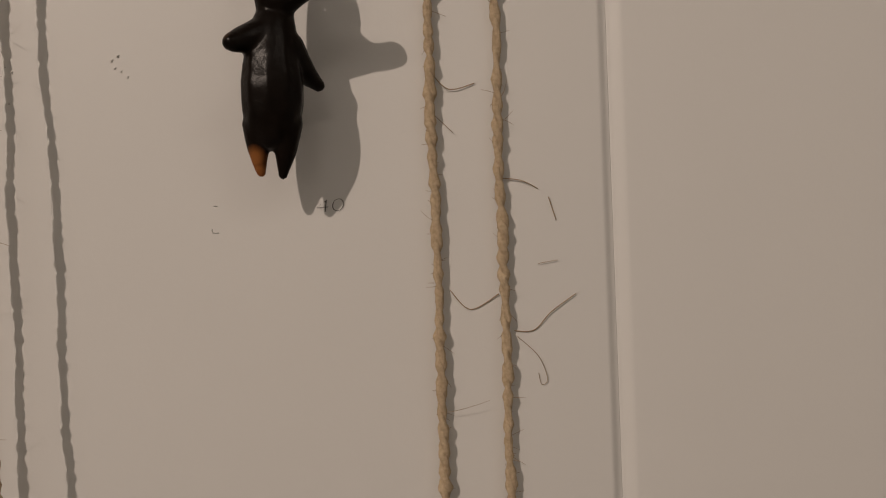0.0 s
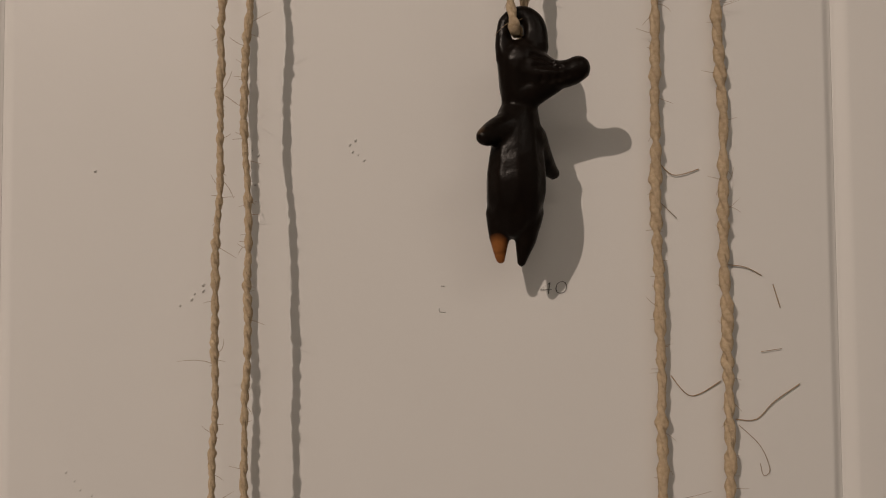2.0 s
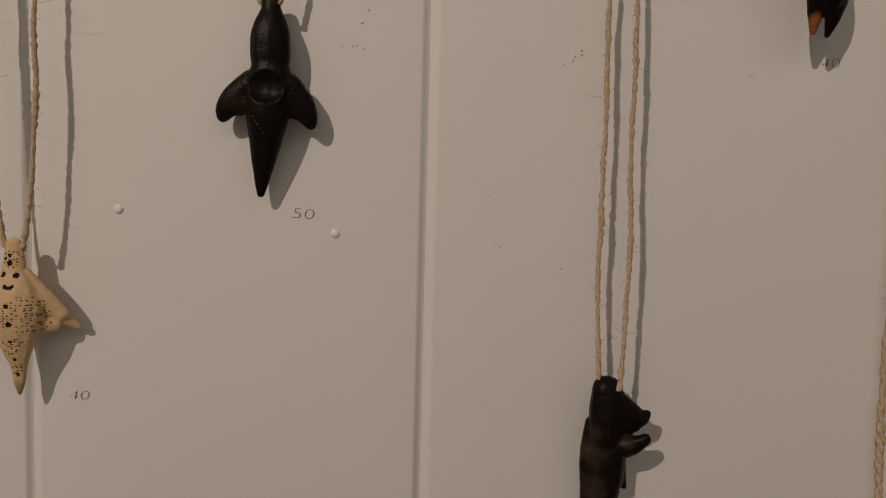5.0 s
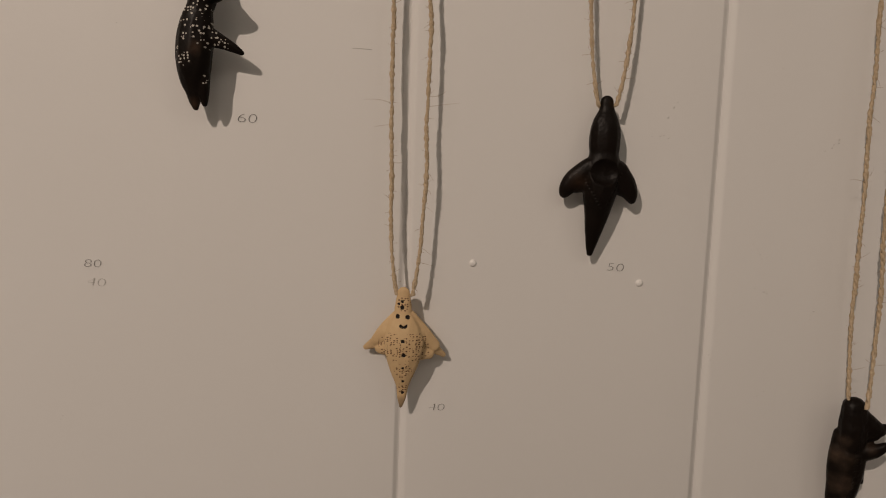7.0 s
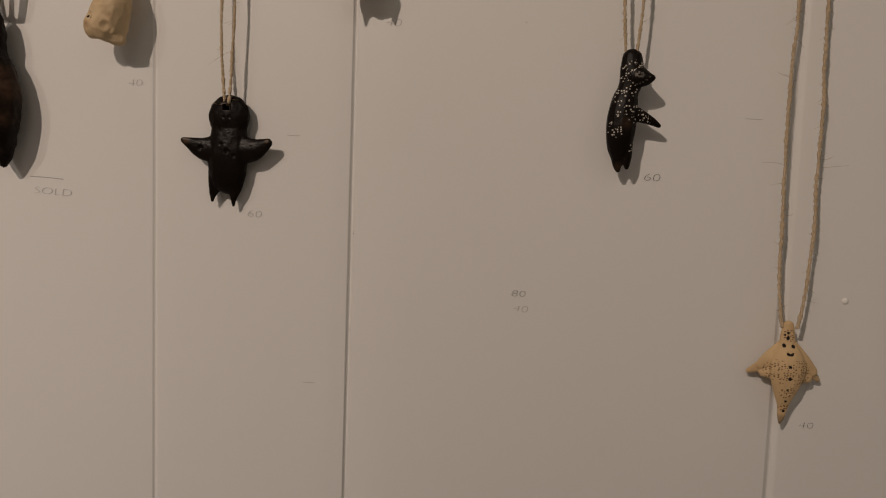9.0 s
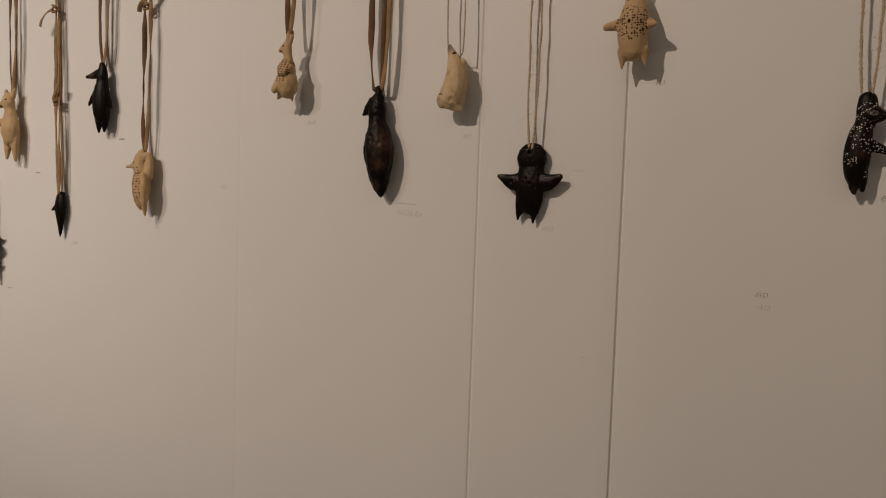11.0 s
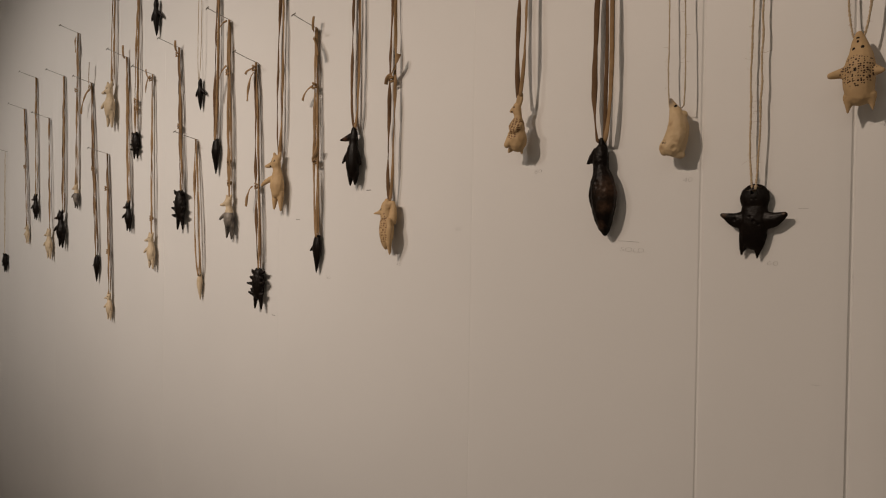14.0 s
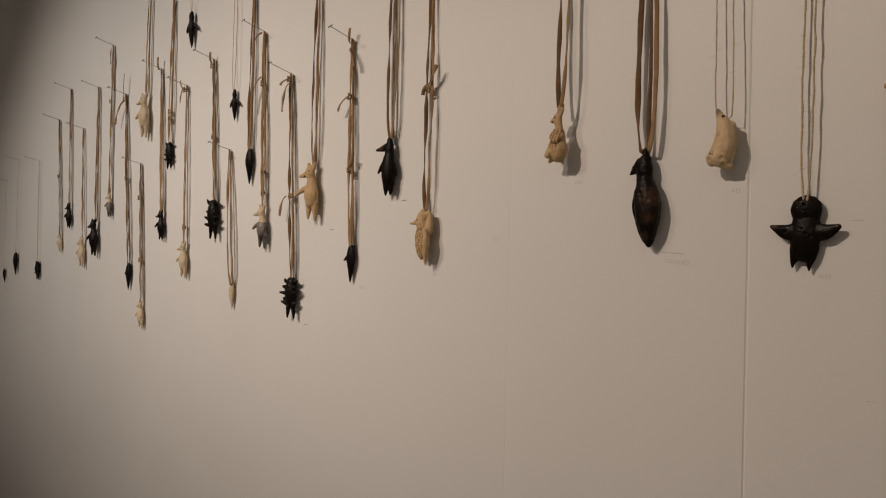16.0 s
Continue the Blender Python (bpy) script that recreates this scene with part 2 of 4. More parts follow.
def tube(bm, pts, radii, sides=6, squash=1.0, twist=0.0):
    """A closed tube along pts. squash flattens it to a strip; twist turns the strip along its way."""
    rings = []
    n = len(pts)
    for i, p in enumerate(pts):
        t = Vector(pts[min(i + 1, n - 1)]) - Vector(pts[max(i - 1, 0)])
        t = t.normalized() if t.length > 1e-9 else Vector((0, 0, 1))
        ref = Vector((0, 1, 0)) if abs(t.y) < 0.9 else Vector((1, 0, 0))
        u = t.cross(ref).normalized()
        v = u.cross(t).normalized()
        r = radii[i] if hasattr(radii, "__len__") else radii
        a0 = twist[i] if hasattr(twist, "__len__") else twist
        ring = []
        for k in range(sides):
            a = 2 * math.pi * k / sides
            cu, cv = math.cos(a) * r, math.sin(a) * r * squash
            wu, wv = cu * math.cos(a0) - cv * math.sin(a0), cu * math.sin(a0) + cv * math.cos(a0)
            ring.append(bm.verts.new(Vector(p) + u * wu + v * wv))
        rings.append(ring)
    for a, b in zip(rings, rings[1:]):
        for k in range(sides):
            bm.faces.new((a[k], a[(k + 1) % sides], b[(k + 1) % sides], b[k]))
    bm.faces.new(rings[0][::-1])
    bm.faces.new(rings[-1])


# unit ball shared by all clay shapes
_b = bmesh.new()
bmesh.ops.create_icosphere(_b, subdivisions=2, radius=1)
BALL_V = np.array([v.co[:] for v in _b.verts])
BALL_F = np.array([[v.index for v in f.verts] for f in _b.faces])
_b.free()


def clay(name, limbs, voxel, mats, dents=(), zones=(), flat=0.8, rough=0.0, seed=0, holes=()):
    """A modelled clay figure. limbs: chains of (x, z, y, r) in centimetres, x right, z up, y out from the wall.
    dents: (x, z, radius, depth, material) pressed into the front. zones: (low z, high z, low x, high x, material).
    holes: (x, z, width, height) cut right through."""
    verts, faces, base = [], [], 0
    for chain in limbs:
        for x, z, y, r in [c for c in curve_points(chain, 0.12)]:
            r = max(r, 0.07)
            verts.append(BALL_V * np.array((r, r * flat, r)) + np.array((x, -y, z)))
            faces.append(BALL_F + base)
            base += len(BALL_V)
    v = np.concatenate(verts) * 0.01
    f = np.concatenate(faces)
    me = bpy.data.meshes.new("raw")
    me.from_pydata(v.tolist(), [], f.tolist())
    tmp = new("raw", me)
    mod = tmp.modifiers.new("merge", "REMESH")
    mod.mode, mod.voxel_size = "VOXEL", voxel
    sm = tmp.modifiers.new("smooth", "SMOOTH")
    sm.factor, sm.iterations = 0.5, 5
    cutters = []
    for x, z, wide, high in holes:
        bm = bmesh.new()
        box(bm, ((x - wide / 2) * 0.01, -0.1, (z - high / 2) * 0.01), ((x + wide / 2) * 0.01, 0.1, (z + high / 2) * 0.01))
        bmesh.ops.recalc_face_normals(bm, faces=bm.faces)
        cutters.append(new("cutter", mesh_of(bm, "cutter", mats[0], False)))
        cut = tmp.modifiers.new("hole", "BOOLEAN")
        cut.operation, cut.object = "DIFFERENCE", cutters[-1]
    dg = bpy.context.evaluated_depsgraph_get()
    out = bpy.data.meshes.new_from_object(tmp.evaluated_get(dg))
    for ob in [tmp] + cutters:
        bpy.data.objects.remove(ob)
    bpy.data.meshes.remove(me)
    out.name = name
    co = np.empty(len(out.vertices) * 3)
    out.vertices.foreach_get("co", co)
    co = co.reshape(-1, 3)
    no = np.empty(len(out.vertices) * 3)
    out.vertices.foreach_get("normal", no)
    no = no.reshape(-1, 3)
    if rough:
        for i in range(len(co)):
            q = Vector(co[i] * 140) + Vector((seed * 7.3, 0, 0))
            co[i] += no[i] * rough * (noise.noise(q) + 0.5 * noise.noise(q * 2.3))
    marks = np.zeros(len(co), int)
    for x, z, r, depth, mi in dents:
        d = np.hypot(co[:, 0] - x * 0.01, co[:, 2] - z * 0.01) / (r * 0.01)
        hit = (d < 1) & (no[:, 1] < -0.1)
        co[hit, 1] += depth * 0.01 * (1 - d[hit] ** 2) ** 0.8
        if mi:
            marks[hit & (d < 0.8)] = mi
    out.vertices.foreach_set("co", co.ravel())
    out.materials.clear()
    for m in mats:
        out.materials.append(m)
    index = np.zeros(len(out.polygons), int)
    for p in out.polygons:
        c = co[list(p.vertices)].mean(0)
        mk = marks[list(p.vertices)].max()
        if mk:
            index[p.index] = mk
        for lo, hi, xl, xh, mi in zones:
            if lo * 0.01 < c[2] < hi * 0.01 and xl * 0.01 < c[0] < xh * 0.01:
                index[p.index] = mi
    out.polygons.foreach_set("material_index", index)
    out.polygons.foreach_set("use_smooth", [True] * len(out.polygons))
    out.update()
    return out


# ---------------------------------------------------------------- the room
X_LEFT, X_RIGHT, Y_BACK, HIGH = -5.2, 2.6, -4.6, 3.40


def plain(name, lo, hi, mat, label, category):
    bm = bmesh.new()
    box(bm, lo, hi)
    return tagged(new(name, mesh_of(bm, name, mat, False)), label, category, kind="structure")


plain("floor", (X_LEFT, Y_BACK, -0.1), (X_RIGHT, 0.2, 0), M_FLOOR, "plain grey gallery floor", "floor")
plain("ceiling", (X_LEFT, Y_BACK, HIGH), (X_RIGHT, 0.2, HIGH + 0.1), M_CEIL, "plain off-white ceiling above the display wall", "ceiling")
plain("wall_south", (X_LEFT - 0.1, Y_BACK - 0.1, 0), (X_RIGHT + 0.1, Y_BACK, HIGH), M_CEIL, "plain white wall opposite the display", "wall")
plain("wall_west", (X_LEFT - 0.1, Y_BACK, 0), (X_LEFT, 0.2, HIGH), M_CEIL, "plain white side wall", "wall")
plain("wall_east", (X_RIGHT, Y_BACK, 0), (X_RIGHT + 0.1, 0.2, HIGH), M_CEIL, "plain white side wall", "wall")
wall = plain("wall_north", (X_LEFT, 0.022, 0), (X_RIGHT, 0.2, HIGH), M_WALL, "white painted wall of wide vertical boards with soft joints", "wall")

# joints between the boards: place, half width, depth
JOINTS = [(-4.05, 0.004, 0.0006), (-3.50, 0.004, 0.0005), (-2.99, 0.004, 0.0006), (-2.21, 0.004, 0.0006), (-1.70, 0.003, 0.0002), (-1.19, 0.003, 0.0003),
          (-0.841, 0.0034, 0.0010), (-0.686, 0.0036, 0.0022), (-0.378, 0.0058, 0.0017), (-0.193, 0.0064, 0.0019), (0.099, 0.0066, 0.0019),
          (0.40, 0.006, 0.0024), (0.72, 0.006, 0.0024), (1.10, 0.006, 0.0024), (1.60, 0.006, 0.0024)]


def board(x0, x1, left, right):
    """One wall board with rounded long edges; left and right: half width and depth of its joints."""
    bm = bmesh.new()
    profile = []
    wl, wr = left[0] * 0.85, right[0] * 0.65
    for k in range(13):
        s = k / 12
        profile.append((x0 + wl * s, left[1] * (0.5 + 0.5 * math.cos(math.pi * s))))
    for k in range(1, 9):
        profile.append((x0 + wl + (x1 - x0 - wl - wr) * k / 9, 0.0))
    for k in range(13):
        s = k / 12
        profile.append((x1 - wr * (1 - s), right[1] * (0.5 - 0.5 * math.cos(math.pi * s))))
    rows = []
    for z in (0.0, HIGH):
        rows.append([bm.verts.new((x, y, z)) for x, y in profile] + [bm.verts.new((x1, 0.02, z)), bm.verts.new((x0, 0.02, z))])
    n = len(rows[0])
    for k in range(n):
        bm.faces.new((rows[0][k], rows[0][(k + 1) % n], rows[1][(k + 1) % n], rows[1][k]))
    bm.faces.new(rows[0][::-1])
    bm.faces.new(rows[1])
    ob = part("board", bm, M_WALL, wall)
    for p in ob.data.polygons:
        p.use_smooth = max(v % n for v in p.vertices) < n - 2
    return ob


edges = [(X_LEFT, 0.003, 0.001)] + JOINTS + [(X_RIGHT, 0.003, 0.001)]
for a, b in zip(edges, edges[1:]):
    board(a[0], b[0], a[1:], b[1:])


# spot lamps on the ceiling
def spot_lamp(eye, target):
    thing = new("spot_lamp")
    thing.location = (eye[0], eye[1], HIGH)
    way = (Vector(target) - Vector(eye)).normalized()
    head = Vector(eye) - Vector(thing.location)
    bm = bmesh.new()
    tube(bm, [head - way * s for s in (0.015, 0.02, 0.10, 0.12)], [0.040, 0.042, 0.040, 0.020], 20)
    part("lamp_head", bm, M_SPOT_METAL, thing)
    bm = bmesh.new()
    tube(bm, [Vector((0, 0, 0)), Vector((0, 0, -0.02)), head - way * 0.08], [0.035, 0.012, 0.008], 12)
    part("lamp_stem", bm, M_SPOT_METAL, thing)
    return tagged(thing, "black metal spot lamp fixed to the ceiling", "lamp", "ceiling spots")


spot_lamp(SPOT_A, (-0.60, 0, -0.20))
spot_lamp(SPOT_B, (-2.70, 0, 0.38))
# housings for the added fill lights, out of view
for px, py in FILL_PANELS:
    panel = new("fill_light_housing")
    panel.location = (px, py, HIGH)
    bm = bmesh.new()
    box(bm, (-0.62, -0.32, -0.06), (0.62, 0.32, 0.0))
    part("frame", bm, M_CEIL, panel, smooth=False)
    tagged(panel, "flat white panel added under the ceiling for fill light", "lamp", "ceiling lights")


# ---------------------------------------------------------------- pins, cords, necklaces
def wobble(s, seed, amp):
    return amp * noise.noise(Vector((s * 22, seed * 3.7, 0.3))) + 0.45 * amp * noise.noise(Vector((s * 75, seed * 5.1, 4.2)))


def strand_path(a, b, seed, amp, step, spread=0.0):
    """From the pin at a down to the hole at b; spread: how far the strand stands off to the side on its way."""
    a, b = np.array(a), np.array(b)
    long = np.linalg.norm(b - a)
    n = max(8, int(long / step))
    out = []
    for i in range(n + 1):
        s = i / n
        p = a + (b - a) * s
        ease = min(1, 6 * s, 6 * (1 - s))
        length = s * long
        down, up = (1 - s) * long / 0.035, s * long / 0.10
        off = spread * (1 - math.exp(-down)) * (1 - math.exp(-up))
        out.append((p[0] + ease * wobble(length, seed, amp) + off, p[1] - abs(ease * wobble(length, seed + 50, amp * 0.5)), p[2]))
    return out


def sway(along, rng, waves):
    """A smooth random curve: the sum of a few sines of given wavelengths."""
    return sum(a * np.sin(2 * math.pi * along / w + rng.uniform(0, 6.28)) for w, a in waves)


def twine(bm, pts, r, turn):
    """A laid twine along pts: two knobbly plies wound round each other, each ply uneven."""
    path = np.array(pts)
    along = np.concatenate([[0], np.cumsum(np.linalg.norm(np.diff(path, axis=0), axis=1))])
    rng = random.Random(int(path[0, 2] * 9973) + int(path[-1, 0] * 7919) + len(path))
    phase = 2 * math.pi * along / turn + sway(along, rng, ((turn * 3.1, 0.7), (turn * 7.7, 1.2)))
    swell = 1 + sway(along, rng, ((r * 9, 0.07), (r * 23, 0.10), (r * 61, 0.08)))
    sides = 7
    corner = np.arange(sides) * 2 * math.pi / sides
    for ply in (0, math.pi):
        off = r * 0.34 * swell
        cx, cy = path[:, 0] + off * np.cos(phase + ply), path[:, 1] + off * np.sin(phase + ply)
        own = r * swell * (0.68 + sway(along, rng, ((r * 2.7, 0.05), (r * 5.3, 0.06), (r * 1.6, 0.03))))
        rings = []
        for i in range(len(path)):
            lump = own[i] * (1 + 0.10 * np.sin(corner * 2 + along[i] / r * 2.3))
            rings.append([bm.verts.new((cx[i] + math.cos(a) * q, cy[i] + math.sin(a) * q, path[i, 2])) for a, q in zip(corner, lump)])
        for a, b in zip(rings, rings[1:]):
            for k in range(sides):
                bm.faces.new((a[k], b[k], b[(k + 1) % sides], a[(k + 1) % sides]))
        bm.faces.new(rings[0])
        bm.faces.new(rings[-1][::-1])


def hairs(bm, pts, count, r, rng, long=0.007):
    for _ in range(count):
        p = Vector(pts[rng.randrange(2, len(pts) - 2)])
        a = rng.choice((0, math.pi)) + rng.uniform(-0.7, 0.7)
        d = Vector((math.cos(a), -0.25 * rng.random(), math.sin(a)))
        ln = long * rng.uniform(0.25, 1.0) * (1.7 if rng.random() < 0.15 else 1)
        bend = Vector((rng.uniform(-1, 1), rng.uniform(-0.3, 0.3), rng.uniform(-1, 1))) * 0.6
        line = [p + d * ln * s + bend * ln * s * s for s in (0, 0.3, 0.55, 0.8, 1)]
        line = [Vector((q.x, min(q.y, -0.0006), q.z)) for q in line]
        tube(bm, line, [r, r, r, r * 0.8, r * 0.4], 4)


def fibre(bm, nodes, r):
    tube(bm, curve_points([np.array(n) for n in nodes], 0.0012), r, 5)


def ribbon(bm, pts, half, seed):
    n = len(pts)
    twist = [1.6 * noise.noise(Vector((i * 0.09, seed * 2.1, 7))) for i in range(n)]
    radii = [half * (0.85 + 0.3 * noise.noise(Vector((i * 0.12, seed, 2)))) for i in range(n)]
    tube(bm, pts, radii, 8, 0.28, twist)


def knot(bm, p, size, rng):
    """A small tie: a few turns of strip round the cord."""
    for k in range(3):
        c = Vector(p) + Vector((0, 0, (k - 1) * size * 0.5))
        ring = [c + Vector((math.cos(a) * size * 0.75, math.sin(a) * size * 0.6, math.sin(a + k * 2) * size * 0.35)) for a in np.linspace(0, 2 * math.pi, 13)]
        tube(bm, ring, size * 0.28, 6, 0.8)


def pin(x, z, lean=0.0, reach=0.058, rise=0.012, head=True):
    """A long T-headed steel pin pushed into the wall."""
    thing = new("wall_pin")
    thing.location = (x, 0, z)
    bm = bmesh.new()
    tip = Vector((lean, -reach, rise))
    tube(bm, [Vector((0, 0.012, -0.003)), tip * 0.5 + Vector((0, 0, -0.001)), tip], 0.0008, 6)
    part("shaft", bm, M_STEEL, thing)
    if head:
        bm = bmesh.new()
        tube(bm, [tip + Vector((-0.006, 0.0, -0.0015)), tip + Vector((-0.003, 0, 0.0004)), tip + Vector((0.003, 0, 0.0006)), tip + Vector((0.006, 0, 0.0018))], 0.0011, 6)
        part("head", bm, M_STEEL, thing)
    return tagged(thing, "thin steel T-headed pin stuck in the white wall", "pin", "pins in the wall")


def necklace(x, z, mesh, label, cord="twine", sep=0.012, top=None, depth=0.015, hole=(0.0, -0.004), side=0.003, thick=0.0012,
             amp=0.0012, count=26, pin_lean=0.0, knots=(), tails=(), cord_mat=None, seed=0, lean=0.0, figure="whistle_figure", pin_head=True, rest=0.008, step_out=0.002, out=0.0):
    """A clay whistle on its cord, hung from a pin. x, z: the top of the figure; top: height of the pin."""
    rng = random.Random(seed)
    top = top if top is not None else z + 0.39
    thing = new("whistle_necklace")
    thing.location = (x, 0, z)
    if mesh is not None:
        ob = new(figure, mesh)
        ob.parent = thing
        ob.location.y = -out
    hx, hz = hole
    h = top - z
    y0, y1 = -rest, -depth
    if cord == "twine":
        for k, sign in enumerate((-1, 1)):
            # the loop over the pin, the strand, and the turn into the hole
            a, b = (lean + sign * 0.002, y0 - k * step_out * 0.5, h), (hx + sign * side, y1 - k * step_out, hz)
            pts = strand_path(a, b, seed * 2 + k, amp, thick * 0.55, sign * (sep / 2 - side * 0.5)) + [(hx + sign * side * 0.4, y1 + 0.003, hz - 0.002)]
            bm = bmesh.new()
            twine(bm, pts, thick, thick * 8.5)
            c = part("cord", bm, cord_mat or M_JUTE, thing, "jute twine")
            if count:
                bm = bmesh.new()
                hairs(bm, pts, count, 0.00008, rng)
                hairs(bm, pts, count * 3, 0.00007, rng, 0.0035)
                tagged(part("fibre_fuzz", bm, M_FIBRE, c, "loose jute fibres"), kind="stuff")
    else:
        for k in range(3 if count else 2):
            sign = (-1, 1, 0.2)[k]
            a, b = (lean + sign * 0.003, y0 - (k % 2) * 0.004, h), (hx + sign * side, y1 - (0, 0.004, -0.003)[k], hz)
            pts = strand_path(a, b, seed * 2 + k, amp, 0.006, sign * (sep / 2 - side * 0.5)) + [(hx + sign * side * 0.3, y1 + 0.002, hz - 0.003)]
            bm = bmesh.new()
            ribbon(bm, pts, 0.0042 * (thick / 0.0013) * (1.0, 0.85, 0.7)[k], seed + k * 7)
            part("cord", bm, cord_mat or (M_SUEDE, M_SUEDE_TAN, M_SUEDE)[k] if seed % 3 else cord_mat or M_SUEDE_TAN, thing, "flat suede strip")
        for s in knots:
            bm = bmesh.new()
            knot(bm, (lean + (hx - lean) * (1 - s), y1 * 0.8 - 0.003, hz + (h - hz) * s), 0.0065, rng)
            part("knot", bm, M_SUEDE_TAN, thing)
        for s, dx, dz in tails:
            bm = bmesh.new()
            p = Vector((lean, y1 * 0.8 - 0.004, hz + (h - hz) * s))
            line = [p, p + Vector((dx * 0.25, -0.004, dz * 0.15)), p + Vector((dx * 0.55, -0.006, dz * 0.5)), p + Vector((dx * 0.7, -0.006, dz * 0.85))]
            ribbon(bm, curve_points([np.array(q) for q in line], 0.003), 0.0036, seed + 9)
            part("tie_end", bm, M_SUEDE_TAN, thing)
    pin(x + lean, top, pin_lean, head=pin_head)
    return tagged(thing, label, "necklace", "whistle necklaces on the wall")


# ---------------------------------------------------------------- near figures
FINER, FINE, MID = 0.00042, 0.0006, 0.0010

dog_a = clay("dog_figure", [
    [(-0.42, -1.75, 1.9, 0.40), (-0.55, -1.15, 1.9, 0.27), (-0.42, -0.62, 1.9, 0.28), (0.05, -0.42, 1.9, 0.30), (0.42, -0.78, 1.9, 0.38), (0.45, -1.45, 1.9, 0.46)],
    [(0.0, -1.95, 1.85, 0.78), (-0.02, -2.6, 1.75, 0.70), (-0.04, -3.3, 1.65, 0.61), (-0.12, -3.95, 1.7, 0.76), (-0.17, -4.8, 1.75, 0.88), (-0.18, -5.6, 1.75, 0.98), (-0.2, -6.3, 1.7, 0.95), (-0.24, -6.75, 1.6, 0.80)],
    [(0.25, -2.1, 1.95, 0.68), (0.85, -2.42, 2.2, 0.50), (1.4, -2.42, 2.3, 0.44), (1.7, -2.30, 2.35, 0.42)], [(0.1, -2.9, 1.8, 0.62), (0.6, -2.75, 2.0, 0.48), (1.0, -2.6, 2.15, 0.40)],
    [(-0.3, -4.0, 1.8, 0.62), (-0.8, -4.2, 2.1, 0.46), (-1.2, -4.42, 2.5, 0.28)],
    [(0.25, -4.35, 1.7, 0.60), (0.72, -4.95, 1.25, 0.40), (1.14, -5.32, 0.9, 0.22)],
    [(-0.62, -6.7, 1.65, 0.55), (-0.70, -7.4, 1.55, 0.36), (-0.66, -8.15, 1.4, 0.17)],
    [(0.16, -6.7, 1.65, 0.58), (0.14, -7.4, 1.55, 0.38), (0.0, -8.25, 1.4, 0.16)]],
    FINE, [M_DOG, M_HOLE_SHADE], dents=[(0.3 + 0.12 * k, -1.85 - 0.06 * k, 0.10, 0.10, 0) for k in range(6)] + [(0.4 + 0.14 * k, -2.22 - 0.02 * k, 0.10, 0.09, 0) for k in range(6)] + [(0.6, -2.62, 0.13, 0.08, 0), (0.85, -2.66, 0.13, 0.08, 0), (1.1, -2.62, 0.13, 0.07, 0), (1.35, -2.54, 0.12, 0.06, 0)],
    rough=0.00022, seed=1)
necklace(-0.0125, 1.5915, dog_a, "black burnished clay dog whistle with an orange foot on jute twine", sep=0.011, depth=0.0265, hole=(-0.001, -0.0095), side=0.0016, thick=0.0016, step_out=-0.011, out=0.003, seed=11)

bird_c = clay("bird_figure", [
    [(0, -0.36, 1.1, 0.36), (0.02, -0.95, 1.1, 0.46), (0, -1.85, 1.1, 0.80), (0, -2.7, 1.1, 0.84), (0, -3.3, 1.1, 0.80), (-0.02, -4.2, 1.1, 1.0), (-0.1, -5.3, 1.1, 0.92), (-0.15, -6.1, 1.05, 0.76),
     (-0.25, -7.2, 0.95, 0.54), (-0.35, -8.2, 0.85, 0.32), (-0.40, -8.8, 0.8, 0.18)],
    [(-0.7, -4.0, 1.1, 0.60), (-1.4, -4.6, 1.0, 0.58), (-1.78, -5.1, 0.95, 0.46), (-1.95, -5.45, 0.9, 0.28)],
    [(-0.6, -4.6, 1.05, 0.55), (-1.3, -5.0, 0.95, 0.45)], [(0.6, -4.7, 1.05, 0.55), (1.1, -5.1, 0.95, 0.45)],
    [(0.7, -4.1, 1.1, 0.62), (1.2, -4.75, 1.0, 0.58), (1.5, -5.3, 0.95, 0.46), (1.65, -5.7, 0.9, 0.26)]],
    FINE, [M_WINGS, M_HOLE_SHADE], dents=[(-0.05, -4.25, 0.72, 0.42, 0)] + [(-1.0 + 0.09 * k, -4.6 - 0.17 * k, 0.07, 0.07, 0) for k in range(10)] + [(0.9 - 0.08 * k, -4.2 - 0.2 * k, 0.07, 0.07, 0) for k in range(10)],
    rough=0.00015, seed=2)
bird_c.transform(Matrix.Diagonal((1.1, 1.0, 1.035, 1)))
necklace(-0.265, 1.521, bird_c, "black clay bird whistle with spread wings on jute twine", sep=0.024, depth=0.011, hole=(0.0, -0.006), side=0.0048, thick=0.0013, seed=12)

